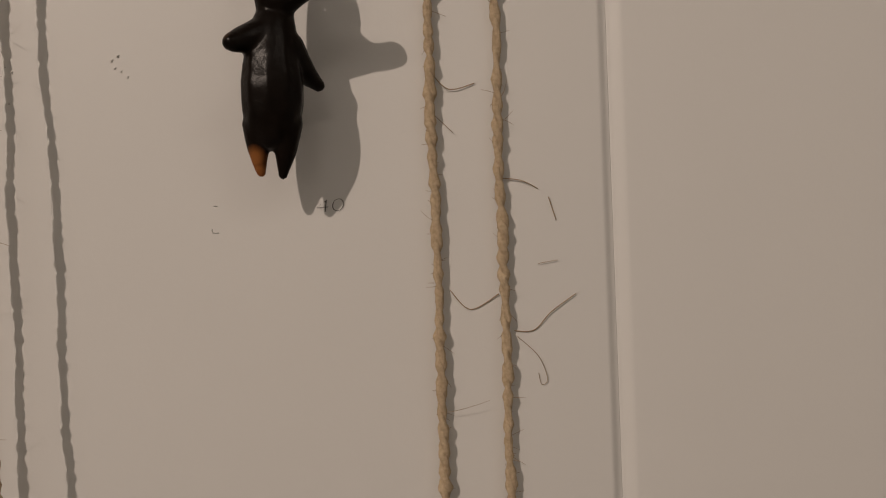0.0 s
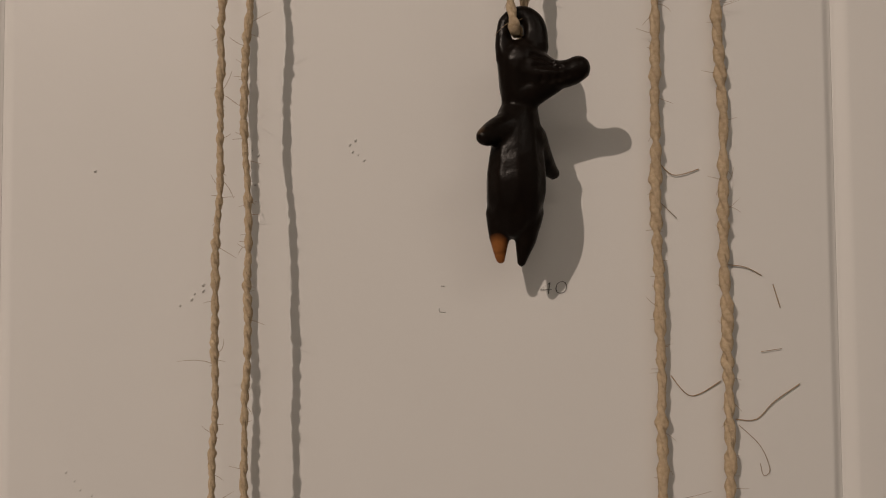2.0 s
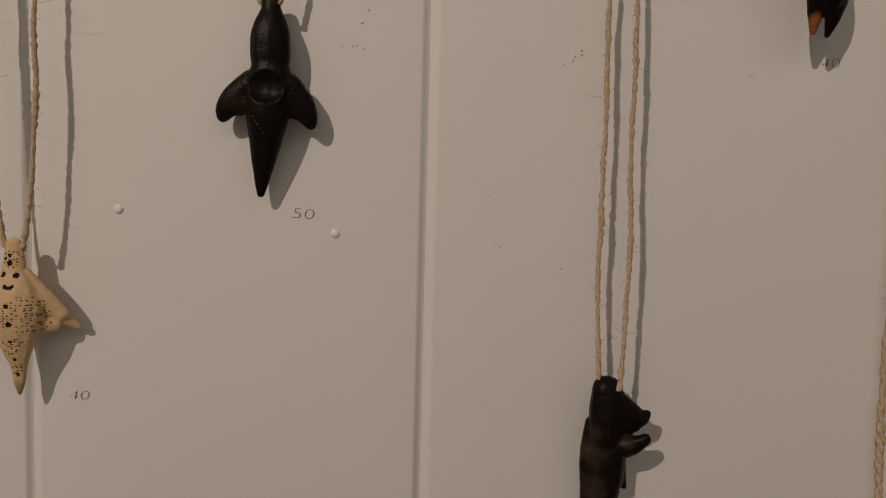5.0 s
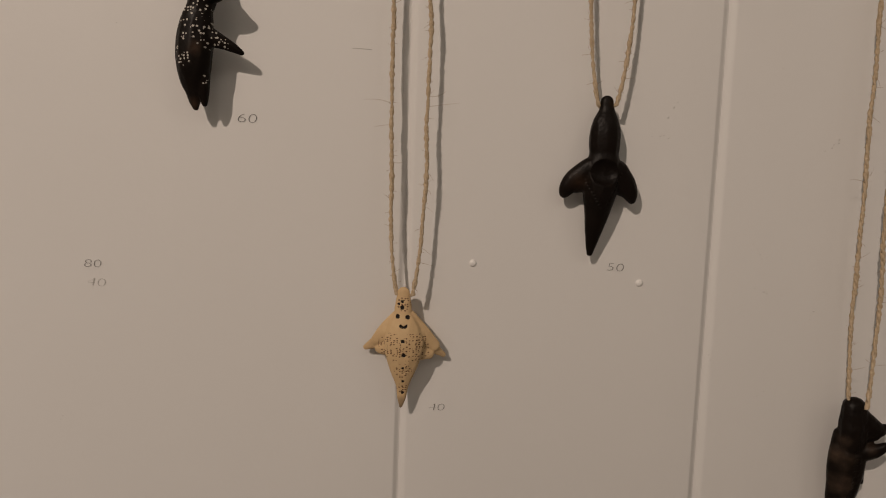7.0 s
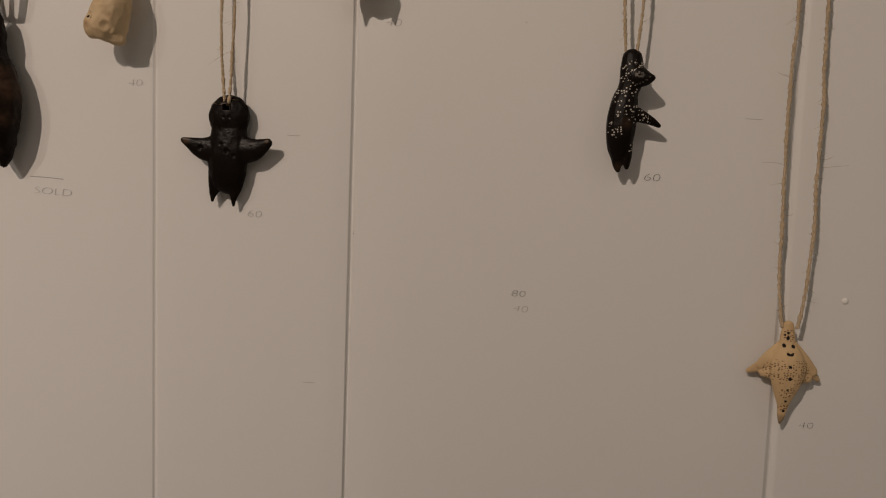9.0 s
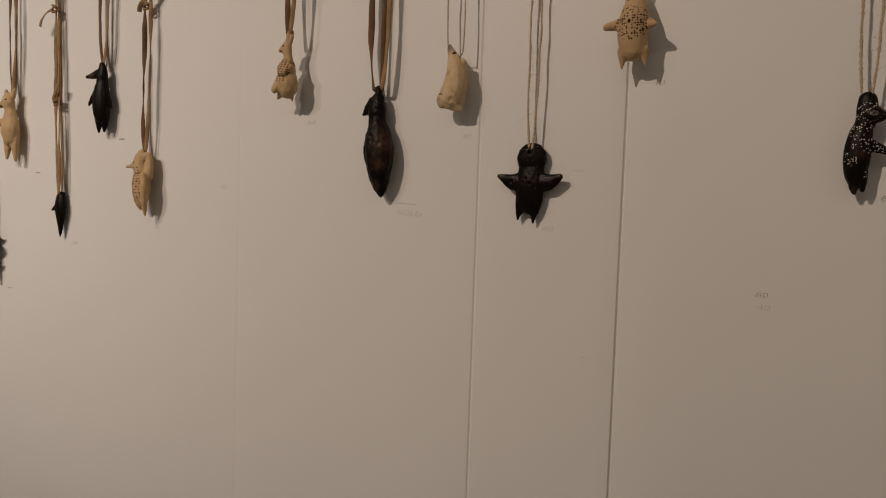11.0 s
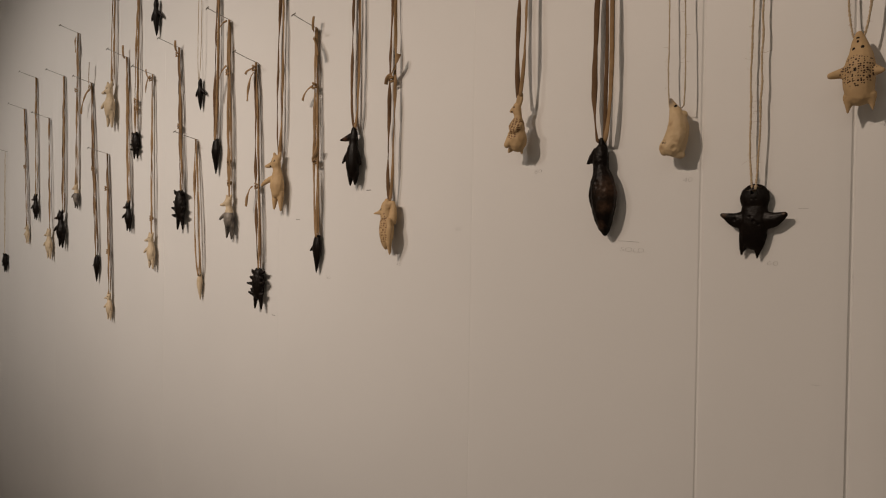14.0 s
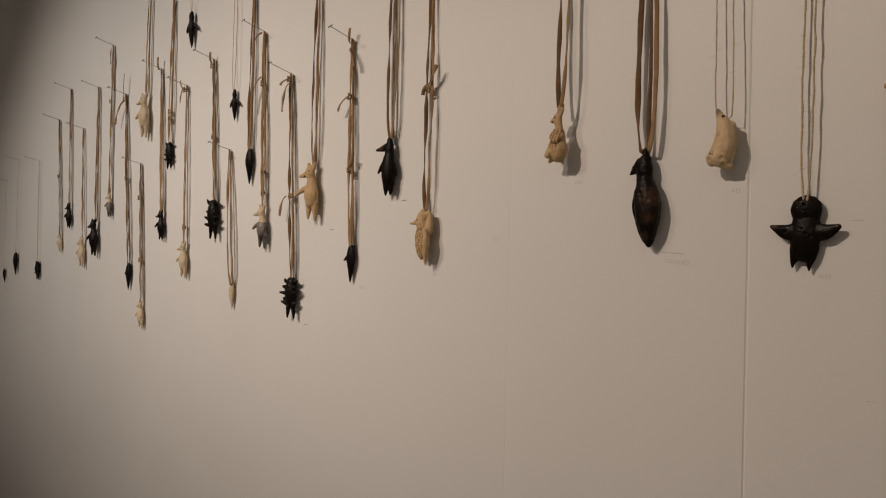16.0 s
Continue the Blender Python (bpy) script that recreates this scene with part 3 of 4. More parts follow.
star_d = clay("fish_figure", [
    [(-0.05, -0.4, 1.3, 0.38), (-0.05, -1.1, 1.3, 0.50), (-0.05, -1.8, 1.35, 0.58), (0, -2.6, 1.4, 1.0), (0.05, -3.3, 1.45, 1.18), (0.05, -4.1, 1.4, 1.02), (0.03, -5.0, 1.3, 0.70), (0.03, -5.8, 1.2, 0.42), (0, -6.7, 1.1, 0.26), (-0.03, -7.2, 1.05, 0.12)],
    [(-0.7, -2.7, 1.2, 0.62), (-1.5, -3.35, 0.9, 0.40), (-2.2, -3.8, 0.6, 0.18)], [(-0.3, -1.8, 1.25, 0.45), (-0.95, -2.6, 1.15, 0.5), (-1.5, -3.25, 1.0, 0.38)], [(-0.6, -3.6, 1.2, 0.6), (-1.3, -3.75, 1.0, 0.36)],
    [(0.3, -1.8, 1.25, 0.45), (1.05, -2.7, 1.15, 0.5), (1.8, -3.5, 1.0, 0.38)], [(0.6, -3.8, 1.2, 0.6), (1.5, -4.0, 1.0, 0.36)],
    [(0.75, -2.8, 1.2, 0.66), (1.7, -3.6, 0.9, 0.38), (2.4, -4.15, 0.6, 0.16)]],
    FINER, [M_CREAM_DOTS, M_HOLE_SHADE], dents=[(-0.09, -1.2, 0.13, 0.12, 1), (-0.34, -1.7, 0.13, 0.12, 1), (0.23, -1.74, 0.13, 0.12, 1), (0, -3.08, 0.11, 0.12, 1), (0.07, -3.9, 0.12, 0.12, 1), (0.04, -4.7, 0.08, 0.1, 1),
                                                (-0.1, -0.85, 0.08, 0.08, 1), (-0.3, -1.0, 0.07, 0.08, 1), (0.05, -5.55, 0.08, 0.1, 1), (0.05, -6.3, 0.09, 0.1, 1)] +
    [(-0.16 + 0.055 * k, -2.22 - 0.08 * math.sin(math.pi * k / 6), 0.075, 0.08, 1) for k in range(7)] + [(-0.45 + 0.1 * k, -4.7 - 0.3 * math.sin(math.pi * k / 10), 0.05, 0.06, 0) for k in range(11)],
    flat=0.55, rough=0.00012, seed=3)
necklace(-0.377, 1.408, star_d, "cream clay ray-shaped whistle with punched dots on jute twine", sep=0.019, depth=0.013, hole=(0.0, -0.005), side=0.0045, thick=0.0013, seed=13, amp=0.0016)

dog_b = clay("dog_figure", [
    [(0.0, -0.74, 1.6, 0.74), (0.04, -1.6, 1.6, 0.88), (0.05, -2.6, 1.6, 0.84), (0.1, -3.4, 1.5, 0.82)],
    [(0.4, -1.3, 1.6, 0.66), (0.95, -1.75, 1.7, 0.62), (1.5, -2.0, 1.8, 0.42), (1.85, -1.75, 1.85, 0.20)], [(0.4, -2.3, 1.6, 0.6), (1.2, -2.3, 1.75, 0.42)],
    [(0.5, -3.4, 1.7, 0.62), (1.15, -3.2, 2.0, 0.46), (1.7, -2.85, 2.2, 0.26)],
    [(0.1, -3.6, 1.45, 0.98), (0.05, -4.8, 1.4, 0.94), (-0.05, -6.0, 1.3, 0.82), (-0.2, -7.0, 1.1, 0.60), (-0.25, -7.6, 1.0, 0.44)],
    [(0.5, -4.4, 1.4, 0.62), (0.85, -5.0, 1.3, 0.34), (1.08, -5.5, 1.3, 0.13)],
    [(-0.5, -2.4, 1.3, 0.40), (-0.6, -3.5, 1.3, 0.50), (-0.6, -4.8, 1.25, 0.48), (-0.58, -6.2, 1.2, 0.42), (-0.7, -7.2, 1.0, 0.24)]],
    FINE, [M_DOG_BACK, M_HOLE_SHADE], dents=[(0.1, -3.4 - 0.38 * k, 0.2, 0.06, 0) for k in range(8)], rough=0.0004, seed=4)
necklace(-0.1065, 1.350, dog_b, "black clay dog whistle with brown smoke marks on jute twine", sep=0.0095, depth=0.016, hole=(0.0, -0.006), side=0.004, thick=0.0013, step_out=0.005, seed=14, amp=0.0016)

bear_e = clay("bear_figure", [
    [(0.0, -0.66, 1.5, 0.70), (0.02, -1.3, 1.5, 0.80), (0.0, -2.2, 1.5, 0.80), (-0.2, -2.9, 1.5, 0.76), (-0.35, -3.6, 1.5, 0.92), (-0.45, -4.5, 1.5, 1.02), (-0.5, -5.5, 1.5, 1.0), (-0.52, -6.4, 1.4, 0.86), (-0.5, -7.1, 1.3, 0.58), (-0.55, -7.7, 1.2, 0.34), (-0.5, -8.1, 1.2, 0.18)],
    [(0.35, -1.85, 1.7, 0.78), (0.85, -2.0, 1.9, 0.52), (1.3, -2.0, 2.1, 0.22)],
    [(0.1, -4.2, 1.5, 0.60), (0.9, -4.5, 1.5, 0.42), (1.6, -4.8, 1.4, 0.28), (2.05, -5.05, 1.3, 0.15)],
    [(-0.15, -6.4, 1.5, 0.55), (0.0, -7.2, 1.5, 0.36), (0.05, -7.9, 1.4, 0.18)]],
    FINE, [M_BLACK_DOTS, M_GREY], dents=[(0.45 + 0.24 * math.cos(k * 0.9), -1.82 + 0.14 * math.sin(k * 0.9), 0.065, 0.02, 1) for k in range(7)] + [(0.3 + 0.2 * k, -2.42 + 0.03 * k * k, 0.06, 0.02, 1) for k in range(5)] + [(0.45, -1.82, 0.12, 0.03, 0)], rough=0.0001, seed=5)
necklace(-0.491, 1.586, bear_e, "black clay bear whistle covered in fine white dots on jute twine", sep=0.012, depth=0.015, hole=(-0.001, -0.006), side=0.003, seed=15)

man_f = clay("gingerbread_figure", [
    [(0, -1.55, 0.75, 1.56), (0, -1.65, 0.75, 1.56)],
    [(0, -2.5, 0.75, 1.35), (-0.02, -3.3, 0.8, 1.42), (-0.05, -4.2, 0.85, 1.52), (-0.08, -5.2, 0.8, 1.45), (-0.12, -5.9, 0.75, 1.28)],
    [(-0.9, -3.95, 0.85, 1.05), (-1.8, -3.95, 0.95, 0.82), (-2.6, -3.62, 1.15, 0.48), (-3.15, -3.38, 1.25, 0.26)],
    [(0.9, -3.95, 0.85, 1.05), (1.8, -3.95, 0.95, 0.84), (2.5, -3.68, 1.05, 0.56), (3.0, -3.42, 1.15, 0.34)],
    [(-0.85, -5.6, 0.75, 0.72), (-1.0, -6.5, 0.75, 0.54), (-1.2, -7.2, 0.7, 0.28), (-1.26, -7.65, 0.65, 0.14)],
    [(0.6, -5.6, 0.75, 0.74), (0.46, -6.6, 0.75, 0.56), (0.36, -7.4, 0.7, 0.28), (0.32, -7.95, 0.65, 0.14)]],
    FINE, [M_MAN, M_HOLE_SHADE], dents=[(-1.9, -3.9, 0.2, 0.12, 0), (0.1, -4.1, 0.2, 0.15, 0), (-0.3, -3.6, 0.12, 0.1, 0), (0.6, -4.4, 0.15, 0.1, 0), (-0.15, -1.7, 0.14, 0.05, 0), (0.25, -1.7, 0.14, 0.05, 0)], flat=0.42, rough=0.0002, seed=6, holes=[(0.02, -0.98, 0.62, 0.44)])
man_f.transform(Matrix.Diagonal((1.05, 1.0, 1.03, 1)))
necklace(-0.778, 1.552, man_f, "black clay gingerbread-shaped whistle with raised arms on jute twine", sep=0.010, depth=0.011, hole=(0.0, -0.007), side=0.002, seed=16, amp=0.0016)

bear_h = clay("bear_figure", [
    [(0, -0.4, 1.8, 0.36), (0.08, -1.4, 2.0, 0.74), (0.2, -2.6, 2.1, 1.08), (0.2, -3.8, 2.3, 1.42), (0.12, -5.2, 2.2, 1.45), (0.2, -6.3, 2.1, 1.28)],
    [(-1.0, -4.1, 2.3, 0.6), (-2.25, -4.35, 2.7, 0.36)],
    [(1.2, -4.2, 2.3, 0.65), (1.8, -4.35, 2.6, 0.42), (2.2, -4.45, 2.8, 0.24)],
    [(-0.6, -6.6, 2.1, 0.7), (-0.75, -7.4, 2.1, 0.32), (-0.8, -8.1, 2.1, 0.12)],
    [(1.0, -6.6, 2.1, 0.7), (1.25, -7.3, 2.1, 0.32), (1.35, -8.0, 2.1, 0.12)]],
    MID, [M_BELLY_DOTS, M_HOLE_SHADE], dents=[(-0.3, -2.0, 0.12, 0.12, 1), (0.5, -1.9, 0.12, 0.12, 1), (0, -4.2, 0.16, 0.15, 1), (0, -0.9, 0.1, 0.1, 1), (0.05, -1.3, 0.1, 0.1, 1)], flat=0.9, rough=0.00015, seed=7)
necklace(-0.680, 1.698, bear_h, "cream clay bear whistle with a dotted belly on jute twine", sep=0.022, depth=0.018, hole=(0.0, -0.006), side=0.005, seed=17)

cone_g = clay("seal_figure", [
    [(0.05, -0.25, 1.9, 0.20), (0.4, -1.1, 1.9, 0.46), (0.85, -2.2, 2.0, 0.85), (1.05, -3.4, 2.0, 1.15), (0.95, -4.6, 2.0, 1.36), (0.6, -5.7, 2.0, 1.45)],
    [(0.25, -5.7, 2.1, 1.15), (-0.15, -6.0, 2.2, 0.92), (-0.3, -6.2, 2.25, 0.76)],
    [(0.8, -6.0, 1.9, 1.05), (1.25, -6.7, 1.9, 0.62), (1.55, -6.95, 1.9, 0.38)],
    [(1.1, -2.6, 1.8, 0.8), (1.6, -2.2, 1.7, 0.5)], [(1.4, -2.6, 1.7, 0.6), (1.7, -3.8, 1.8, 0.62), (1.5, -4.8, 1.9, 0.7)]],
    MID, [M_SEAL, M_HOLE_SHADE], dents=[(0.85, -1.2, 0.15, 0.15, 1), (-0.25, -5.4, 0.3, 0.2, 0), (-0.05, -5.55, 0.1, 0.08, 1), (-0.42, -5.45, 0.1, 0.08, 1), (0.3, -3.6, 0.12, 0.1, 0), (1.1, -6.2, 0.4, 0.2, 0)], flat=0.9, rough=0.0006, seed=8)
necklace(-0.872, 1.657, cone_g, "cream clay seal whistle with a pointed snout on jute twine", sep=0.016, depth=0.018, hole=(0.008, -0.012), side=0.009, thick=0.0009, seed=18, cord_mat=M_JUTE_PALE)

long_s = clay("penguin_figure", [
    [(0, -0.35, 1.4, 0.34), (0.0, -0.9, 1.4, 0.42)],
    [(0.05, -1.6, 1.4, 0.86), (-0.05, -2.5, 1.4, 1.12), (0.0, -3.5, 1.4, 1.06), (0.1, -4.2, 1.45, 1.12), (0.35, -5.4, 1.55, 1.50), (0.5, -6.8, 1.6, 1.80), (0.55, -8.3, 1.6, 1.66), (0.55, -9.6, 1.5, 1.36), (0.58, -10.8, 1.3, 0.90), (0.62, -11.7, 1.2, 0.42)],
    [(-0.5, -2.0, 1.4, 0.86), (-1.1, -2.5, 1.4, 0.66), (-1.6, -2.85, 1.4, 0.36), (-1.95, -3.1, 1.4, 0.16)], [(-0.5, -5.4, 1.9, 0.6), (-0.75, -7.2, 2.0, 0.6), (-0.4, -9.2, 1.8, 0.45), (-0.1, -10.4, 1.6, 0.3)]],
    MID, [M_PENGUIN, M_HOLE_SHADE], dents=[(0.35, -6.2, 0.35, 0.14, 0), (0.1, -5.6, 0.3, 0.12, 0)], rough=0.0007, seed=9)
long_s.transform(Matrix.Diagonal((1.0, 1.0, 1.05, 1)))
necklace(-0.964, 1.619, long_s, "large dark smoked clay penguin whistle on brown suede strips", cord="suede", sep=0.022, depth=0.013, hole=(0.0, -0.003), side=0.007, seed=19, thick=0.0013)

squirrel = clay("squirrel_figure", [
    [(0.42, -0.25, 2.5, 0.20), (0.3, -0.9, 2.5, 0.30), (0.0, -1.6, 2.5, 0.36)], [(-0.02, -0.35, 2.7, 0.18), (-0.1, -0.9, 2.7, 0.27), (-0.3, -1.6, 2.6, 0.36)], [(-0.2, -1.7, 2.5, 0.45), (-0.45, -2.1, 2.5, 0.70), (-0.2, -3.4, 2.5, 0.62), (-0.35, -4.7, 2.5, 1.2), (-0.3, -5.4, 2.5, 1.15), (-0.35, -6.4, 2.5, 1.55), (-0.2, -7.0, 2.5, 1.2)],
    [(-0.9, -2.3, 2.7, 0.42), (-1.25, -2.45, 2.8, 0.22)],
    [(-0.6, -6.9, 2.5, 0.6), (-1.3, -7.6, 2.5, 0.45), (-1.75, -8.0, 2.4, 0.22)],
    [(0.1, -7.0, 2.4, 0.6), (0.3, -7.9, 2.3, 0.3), (0.4, -8.4, 2.3, 0.15)],
    [(-0.9, -4.6, 3.0, 0.5), (-0.4, -5.3, 3.6, 0.4)], [(0.5, -4.6, 3.0, 0.5), (0.0, -5.3, 3.6, 0.4)], [(-1.0, -6.4, 3.1, 0.7), (-1.3, -7.2, 3.5, 0.5)]],
    MID, [M_HARE, M_HOLE_SHADE], dents=[(-0.6, -1.95, 0.1, 0.1, 1), (-0.95, -2.55, 0.08, 0.06, 1)], rough=0.0003, seed=10)
necklace(-1.086, 1.690, squirrel, "cream clay squirrel whistle on brown suede strips", cord="suede", sep=0.014, depth=0.024, hole=(0.0, -0.004), side=0.003, seed=20, count=0, thick=0.0012)

# ---------------------------------------------------------------- figures further along the wall


def bear(name, mats, voxel=MID, turn=-1, arm=1.0, dents=(), seed=0, zones=()):
    """A standing bear whistle, ten centimetres high, with its snout and arm to one side."""
    s = turn
    return clay(name, [
        [(0.1 * s, -0.8, 1.4, 0.55), (0.1 * s, -1.6, 1.5, 0.95), (-0.1 * s, -2.8, 1.4, 0.78), (-0.2 * s, -4.2, 1.4, 1.12), (-0.3 * s, -5.6, 1.5, 1.35), (-0.3 * s, -6.8, 1.4, 1.2)],
        [(0.6 * s, -1.8, 1.6, 0.62), (1.4 * s, -2.1, 1.8, 0.45), (2.1 * s, -2.2, 2.0, 0.28)],
        [(-0.5 * s, -0.9, 1.3, 0.45), (-0.8 * s, -0.1, 1.3, 0.3)], [(0.3 * s, -0.8, 1.6, 0.4), (0.4 * s, -0.1, 1.6, 0.26)],
        [(0.4 * s, -4.2, 1.5, 0.6), (1.4 * s * arm, -4.8, 1.9, 0.48), (2.2 * s * arm, -5.5, 2.1, 0.28)],
        [(-0.9 * s, -4.4, 1.4, 0.6), (-1.25 * s, -5.4, 1.6, 0.4)],
        [(0.3 * s, -6.9, 1.4, 0.75), (0.4 * s, -8.3, 1.4, 0.52), (0.45 * s, -9.6, 1.5, 0.26)],
        [(-0.9 * s, -6.9, 1.3, 0.75), (-1.0 * s, -8.4, 1.3, 0.52), (-1.05 * s, -9.9, 1.3, 0.26)]],
        voxel, mats, dents=dents, zones=zones, rough=0.0004, seed=seed)


def spike(name, mats, voxel=MID, turn=-1, seed=0):
    """A long tapered bird whistle with a short beak to one side, ten centimetres high."""
    s = turn
    return clay(name, [
        [(-0.6, -0.6, 1.0, 0.48), (0.6, -0.6, 1.0, 0.48)],
        [(0, -1.4, 1.1, 1.10), (0, -3.2, 1.2, 1.38), (0, -4.6, 1.2, 1.28), (0.1 * s, -6.4, 1.1, 0.92), (0.25 * s, -8.4, 1.0, 0.54), (0.35 * s, -9.8, 1.0, 0.22)],
        [(0.7 * s, -3.2, 1.2, 0.80), (1.5 * s, -3.8, 1.4, 0.48), (2.1 * s, -4.2, 1.5, 0.24)]], voxel, mats, flat=0.65, rough=0.0003, seed=seed, holes=[(0, -0.75, 0.4, 0.4)])


def spiny(name, mats, voxel=MID, spines=4, seed=0, lean=-1):
    """A rounded whistle with stubby spines and paws round it and two legs, ten centimetres high."""
    limbs = [[(-0.6, -0.6, 1.3, 0.5), (0.6, -0.6, 1.3, 0.5)], [(0, -1.4, 1.3, 1.25), (0, -3.4, 1.4, 1.6), (0.1, -5.4, 1.4, 1.5), (0.1, -6.6, 1.3, 1.15)]]
    rng = random.Random(seed)
    for k in range(spines):
        z = -0.5 - 5.6 * k / (spines - 1) + rng.uniform(-0.35, 0.35)
        for s in (-1, 1):
            if s == lean or rng.random() < 0.6:
                far, lift = rng.uniform(2.0, 2.9), rng.uniform(-0.4, 0.7)
                limbs.append([(0.8 * s, z - 0.5, 1.4, 0.7), (far * 0.7 * s, z - 0.5 + lift * 0.3, 1.6, 0.5), (far * s, z - 0.2 + lift, 1.8 + rng.uniform(-0.5, 0.5), 0.28)])
    for s in (-1, 1):
        limbs.append([(0.7 * s, -6.4, 1.3, 0.8), (1.0 * s, -8.2, 1.3, 0.52), (1.2 * s, -9.8, 1.3, 0.28)])
    return clay(name, limbs, voxel, mats, rough=0.0005, seed=seed)


def swallow(name, mats, voxel=MID, seed=0):
    """A hanging bird whistle with short wings and a pointed tail, ten centimetres high."""
    return clay(name, [
        [(0, -0.5, 1.1, 0.5), (0, -1.6, 1.2, 0.8), (0, -2.8, 1.2, 0.7), (0, -4.6, 1.2, 1.0), (0, -7.0, 1.1, 0.75), (0, -8.8, 1.0, 0.45), (0, -9.9, 1.0, 0.2)],
        [(-0.7, -3.8, 1.2, 0.65), (-1.8, -4.6, 1.1, 0.5), (-2.5, -5.4, 1.0, 0.25)], [(0.7, -3.8, 1.2, 0.65), (1.8, -4.6, 1.1, 0.5), (2.5, -5.4, 1.0, 0.25)]], voxel, mats, rough=0.0004, seed=seed)


def scaled(mesh, k):
    """A smaller copy of a figure's mesh."""
    out = mesh.copy()
    out.transform(Matrix.Diagonal((k * 1.15, k, k, 1)))
    return out


bird_cream = clay("bird_figure", [
    [(-0.1, -0.4, 1.8, 0.45), (-0.2, -1.4, 1.9, 0.90), (-0.3, -2.4, 1.9, 1.05), (-0.1, -3.6, 1.8, 1.15), (-0.1, -5.0, 1.8, 1.40), (-0.1, -6.6, 1.8, 1.30), (-0.3, -7.8, 1.7, 0.85), (-0.4, -8.7, 1.6, 0.35)],
    [(-0.8, -2.2, 2.0, 0.60), (-1.7, -2.5, 2.1, 0.36), (-2.6, -2.6, 2.2, 0.16)],
    [(0.3, -1.2, 1.7, 0.70), (1.1, -0.9, 1.6, 0.45), (1.2, -2.5, 1.6, 0.65), (0.9, -4.0, 1.7, 0.9)],
    [(0.9, -4.0, 2.4, 0.60), (1.15, -5.8, 2.6, 0.62), (0.95, -7.6, 2.3, 0.55), (0.7, -9.0, 1.9, 0.36), (0.65, -9.8, 1.8, 0.16)]],
    MID, [M_BIRD_DOTS, M_HOLE_SHADE], dents=[(-0.75, -1.95, 0.17, 0.12, 1)] + [(1.0 - 0.04 * k, -5.0 - 0.5 * k, 0.16, 0.10, 0) for k in range(8)], rough=0.0003, seed=21)
otter_black = clay("otter_figure", [
    [(0.1, -0.4, 1.4, 0.40), (0.2, -1.2, 1.4, 0.66), (0.1, -2.0, 1.4, 0.85), (0.1, -3.0, 1.4, 0.85), (0, -4.2, 1.4, 1.15), (0, -5.8, 1.4, 1.32), (0, -7.2, 1.4, 1.22), (0, -8.0, 1.3, 0.95)],
    [(-0.4, -1.7, 1.5, 0.70), (-1.3, -1.95, 1.7, 0.50), (-2.3, -2.1, 1.9, 0.22)],
    [(-0.6, -4.2, 1.5, 0.60), (-1.2, -5.2, 1.8, 0.42), (-1.8, -6.1, 1.9, 0.20)], [(0.7, -4.4, 1.4, 0.60), (1.2, -5.6, 1.2, 0.36), (1.5, -6.5, 1.1, 0.18)],
    [(-0.5, -8.0, 1.3, 0.75), (-0.6, -9.2, 1.3, 0.40), (-0.6, -9.95, 1.3, 0.18)], [(0.5, -8.0, 1.3, 0.75), (0.5, -9.2, 1.3, 0.42), (0.45, -9.9, 1.3, 0.20)]],
    MID, [M_SNOUT, M_HOLE_SHADE], dents=[(-0.7, -1.75, 0.15, 0.08, 1)], rough=0.0002, seed=32)
eyes = [(-0.5, -1.5, 0.14, 0.12, 1), (0.3, -1.45, 0.12, 0.1, 1), (-0.9, -2.3, 0.12, 0.08, 1)]
bear_cream = bear("bear_figure", [M_CREAM, M_HOLE_SHADE], MID, -1, 1.35, eyes, 22)
bear_pale = bear("bear_figure", [M_PALE, M_HOLE_SHADE], MID, -1, 1.0, eyes, 23)
bear_black = bear("bear_figure", [M_SNOUT, M_HOLE_SHADE], MID, -1, 1.1, (), 24)
bear_grey = bear("bear_figure", [M_GREY, M_HOLE_SHADE, M_PALE], MID, -1, 1.0, (), 25, zones=[(-4.0, 1, -4, 4, 2)])
spike_black = spike("bird_figure", [M_BLACK], MID, -1, 26)
spike_plain = spike("bird_figure", [M_BLACK], MID, -0.3, 27)
spiny_black = spiny("hedgehog_figure", [M_BLACK], MID, 5, 28)
spiny_slim = spiny("hedgehog_figure", [M_BLACK], MID, 4, 29)
swallow_black = swallow("bird_figure", [M_BLACK], MID, 30)
spike_pale = spike("bird_figure", [M_PALE], MID, 0.4, 31)

BLACK_BEAR = "black clay bear whistle on brown suede strips"
PALE_BEAR = "pale cream clay bear whistle on tan suede strips"
SUEDE = dict(cord="suede", rest=0.005, depth=0.010, side=0.003, amp=0.0016)
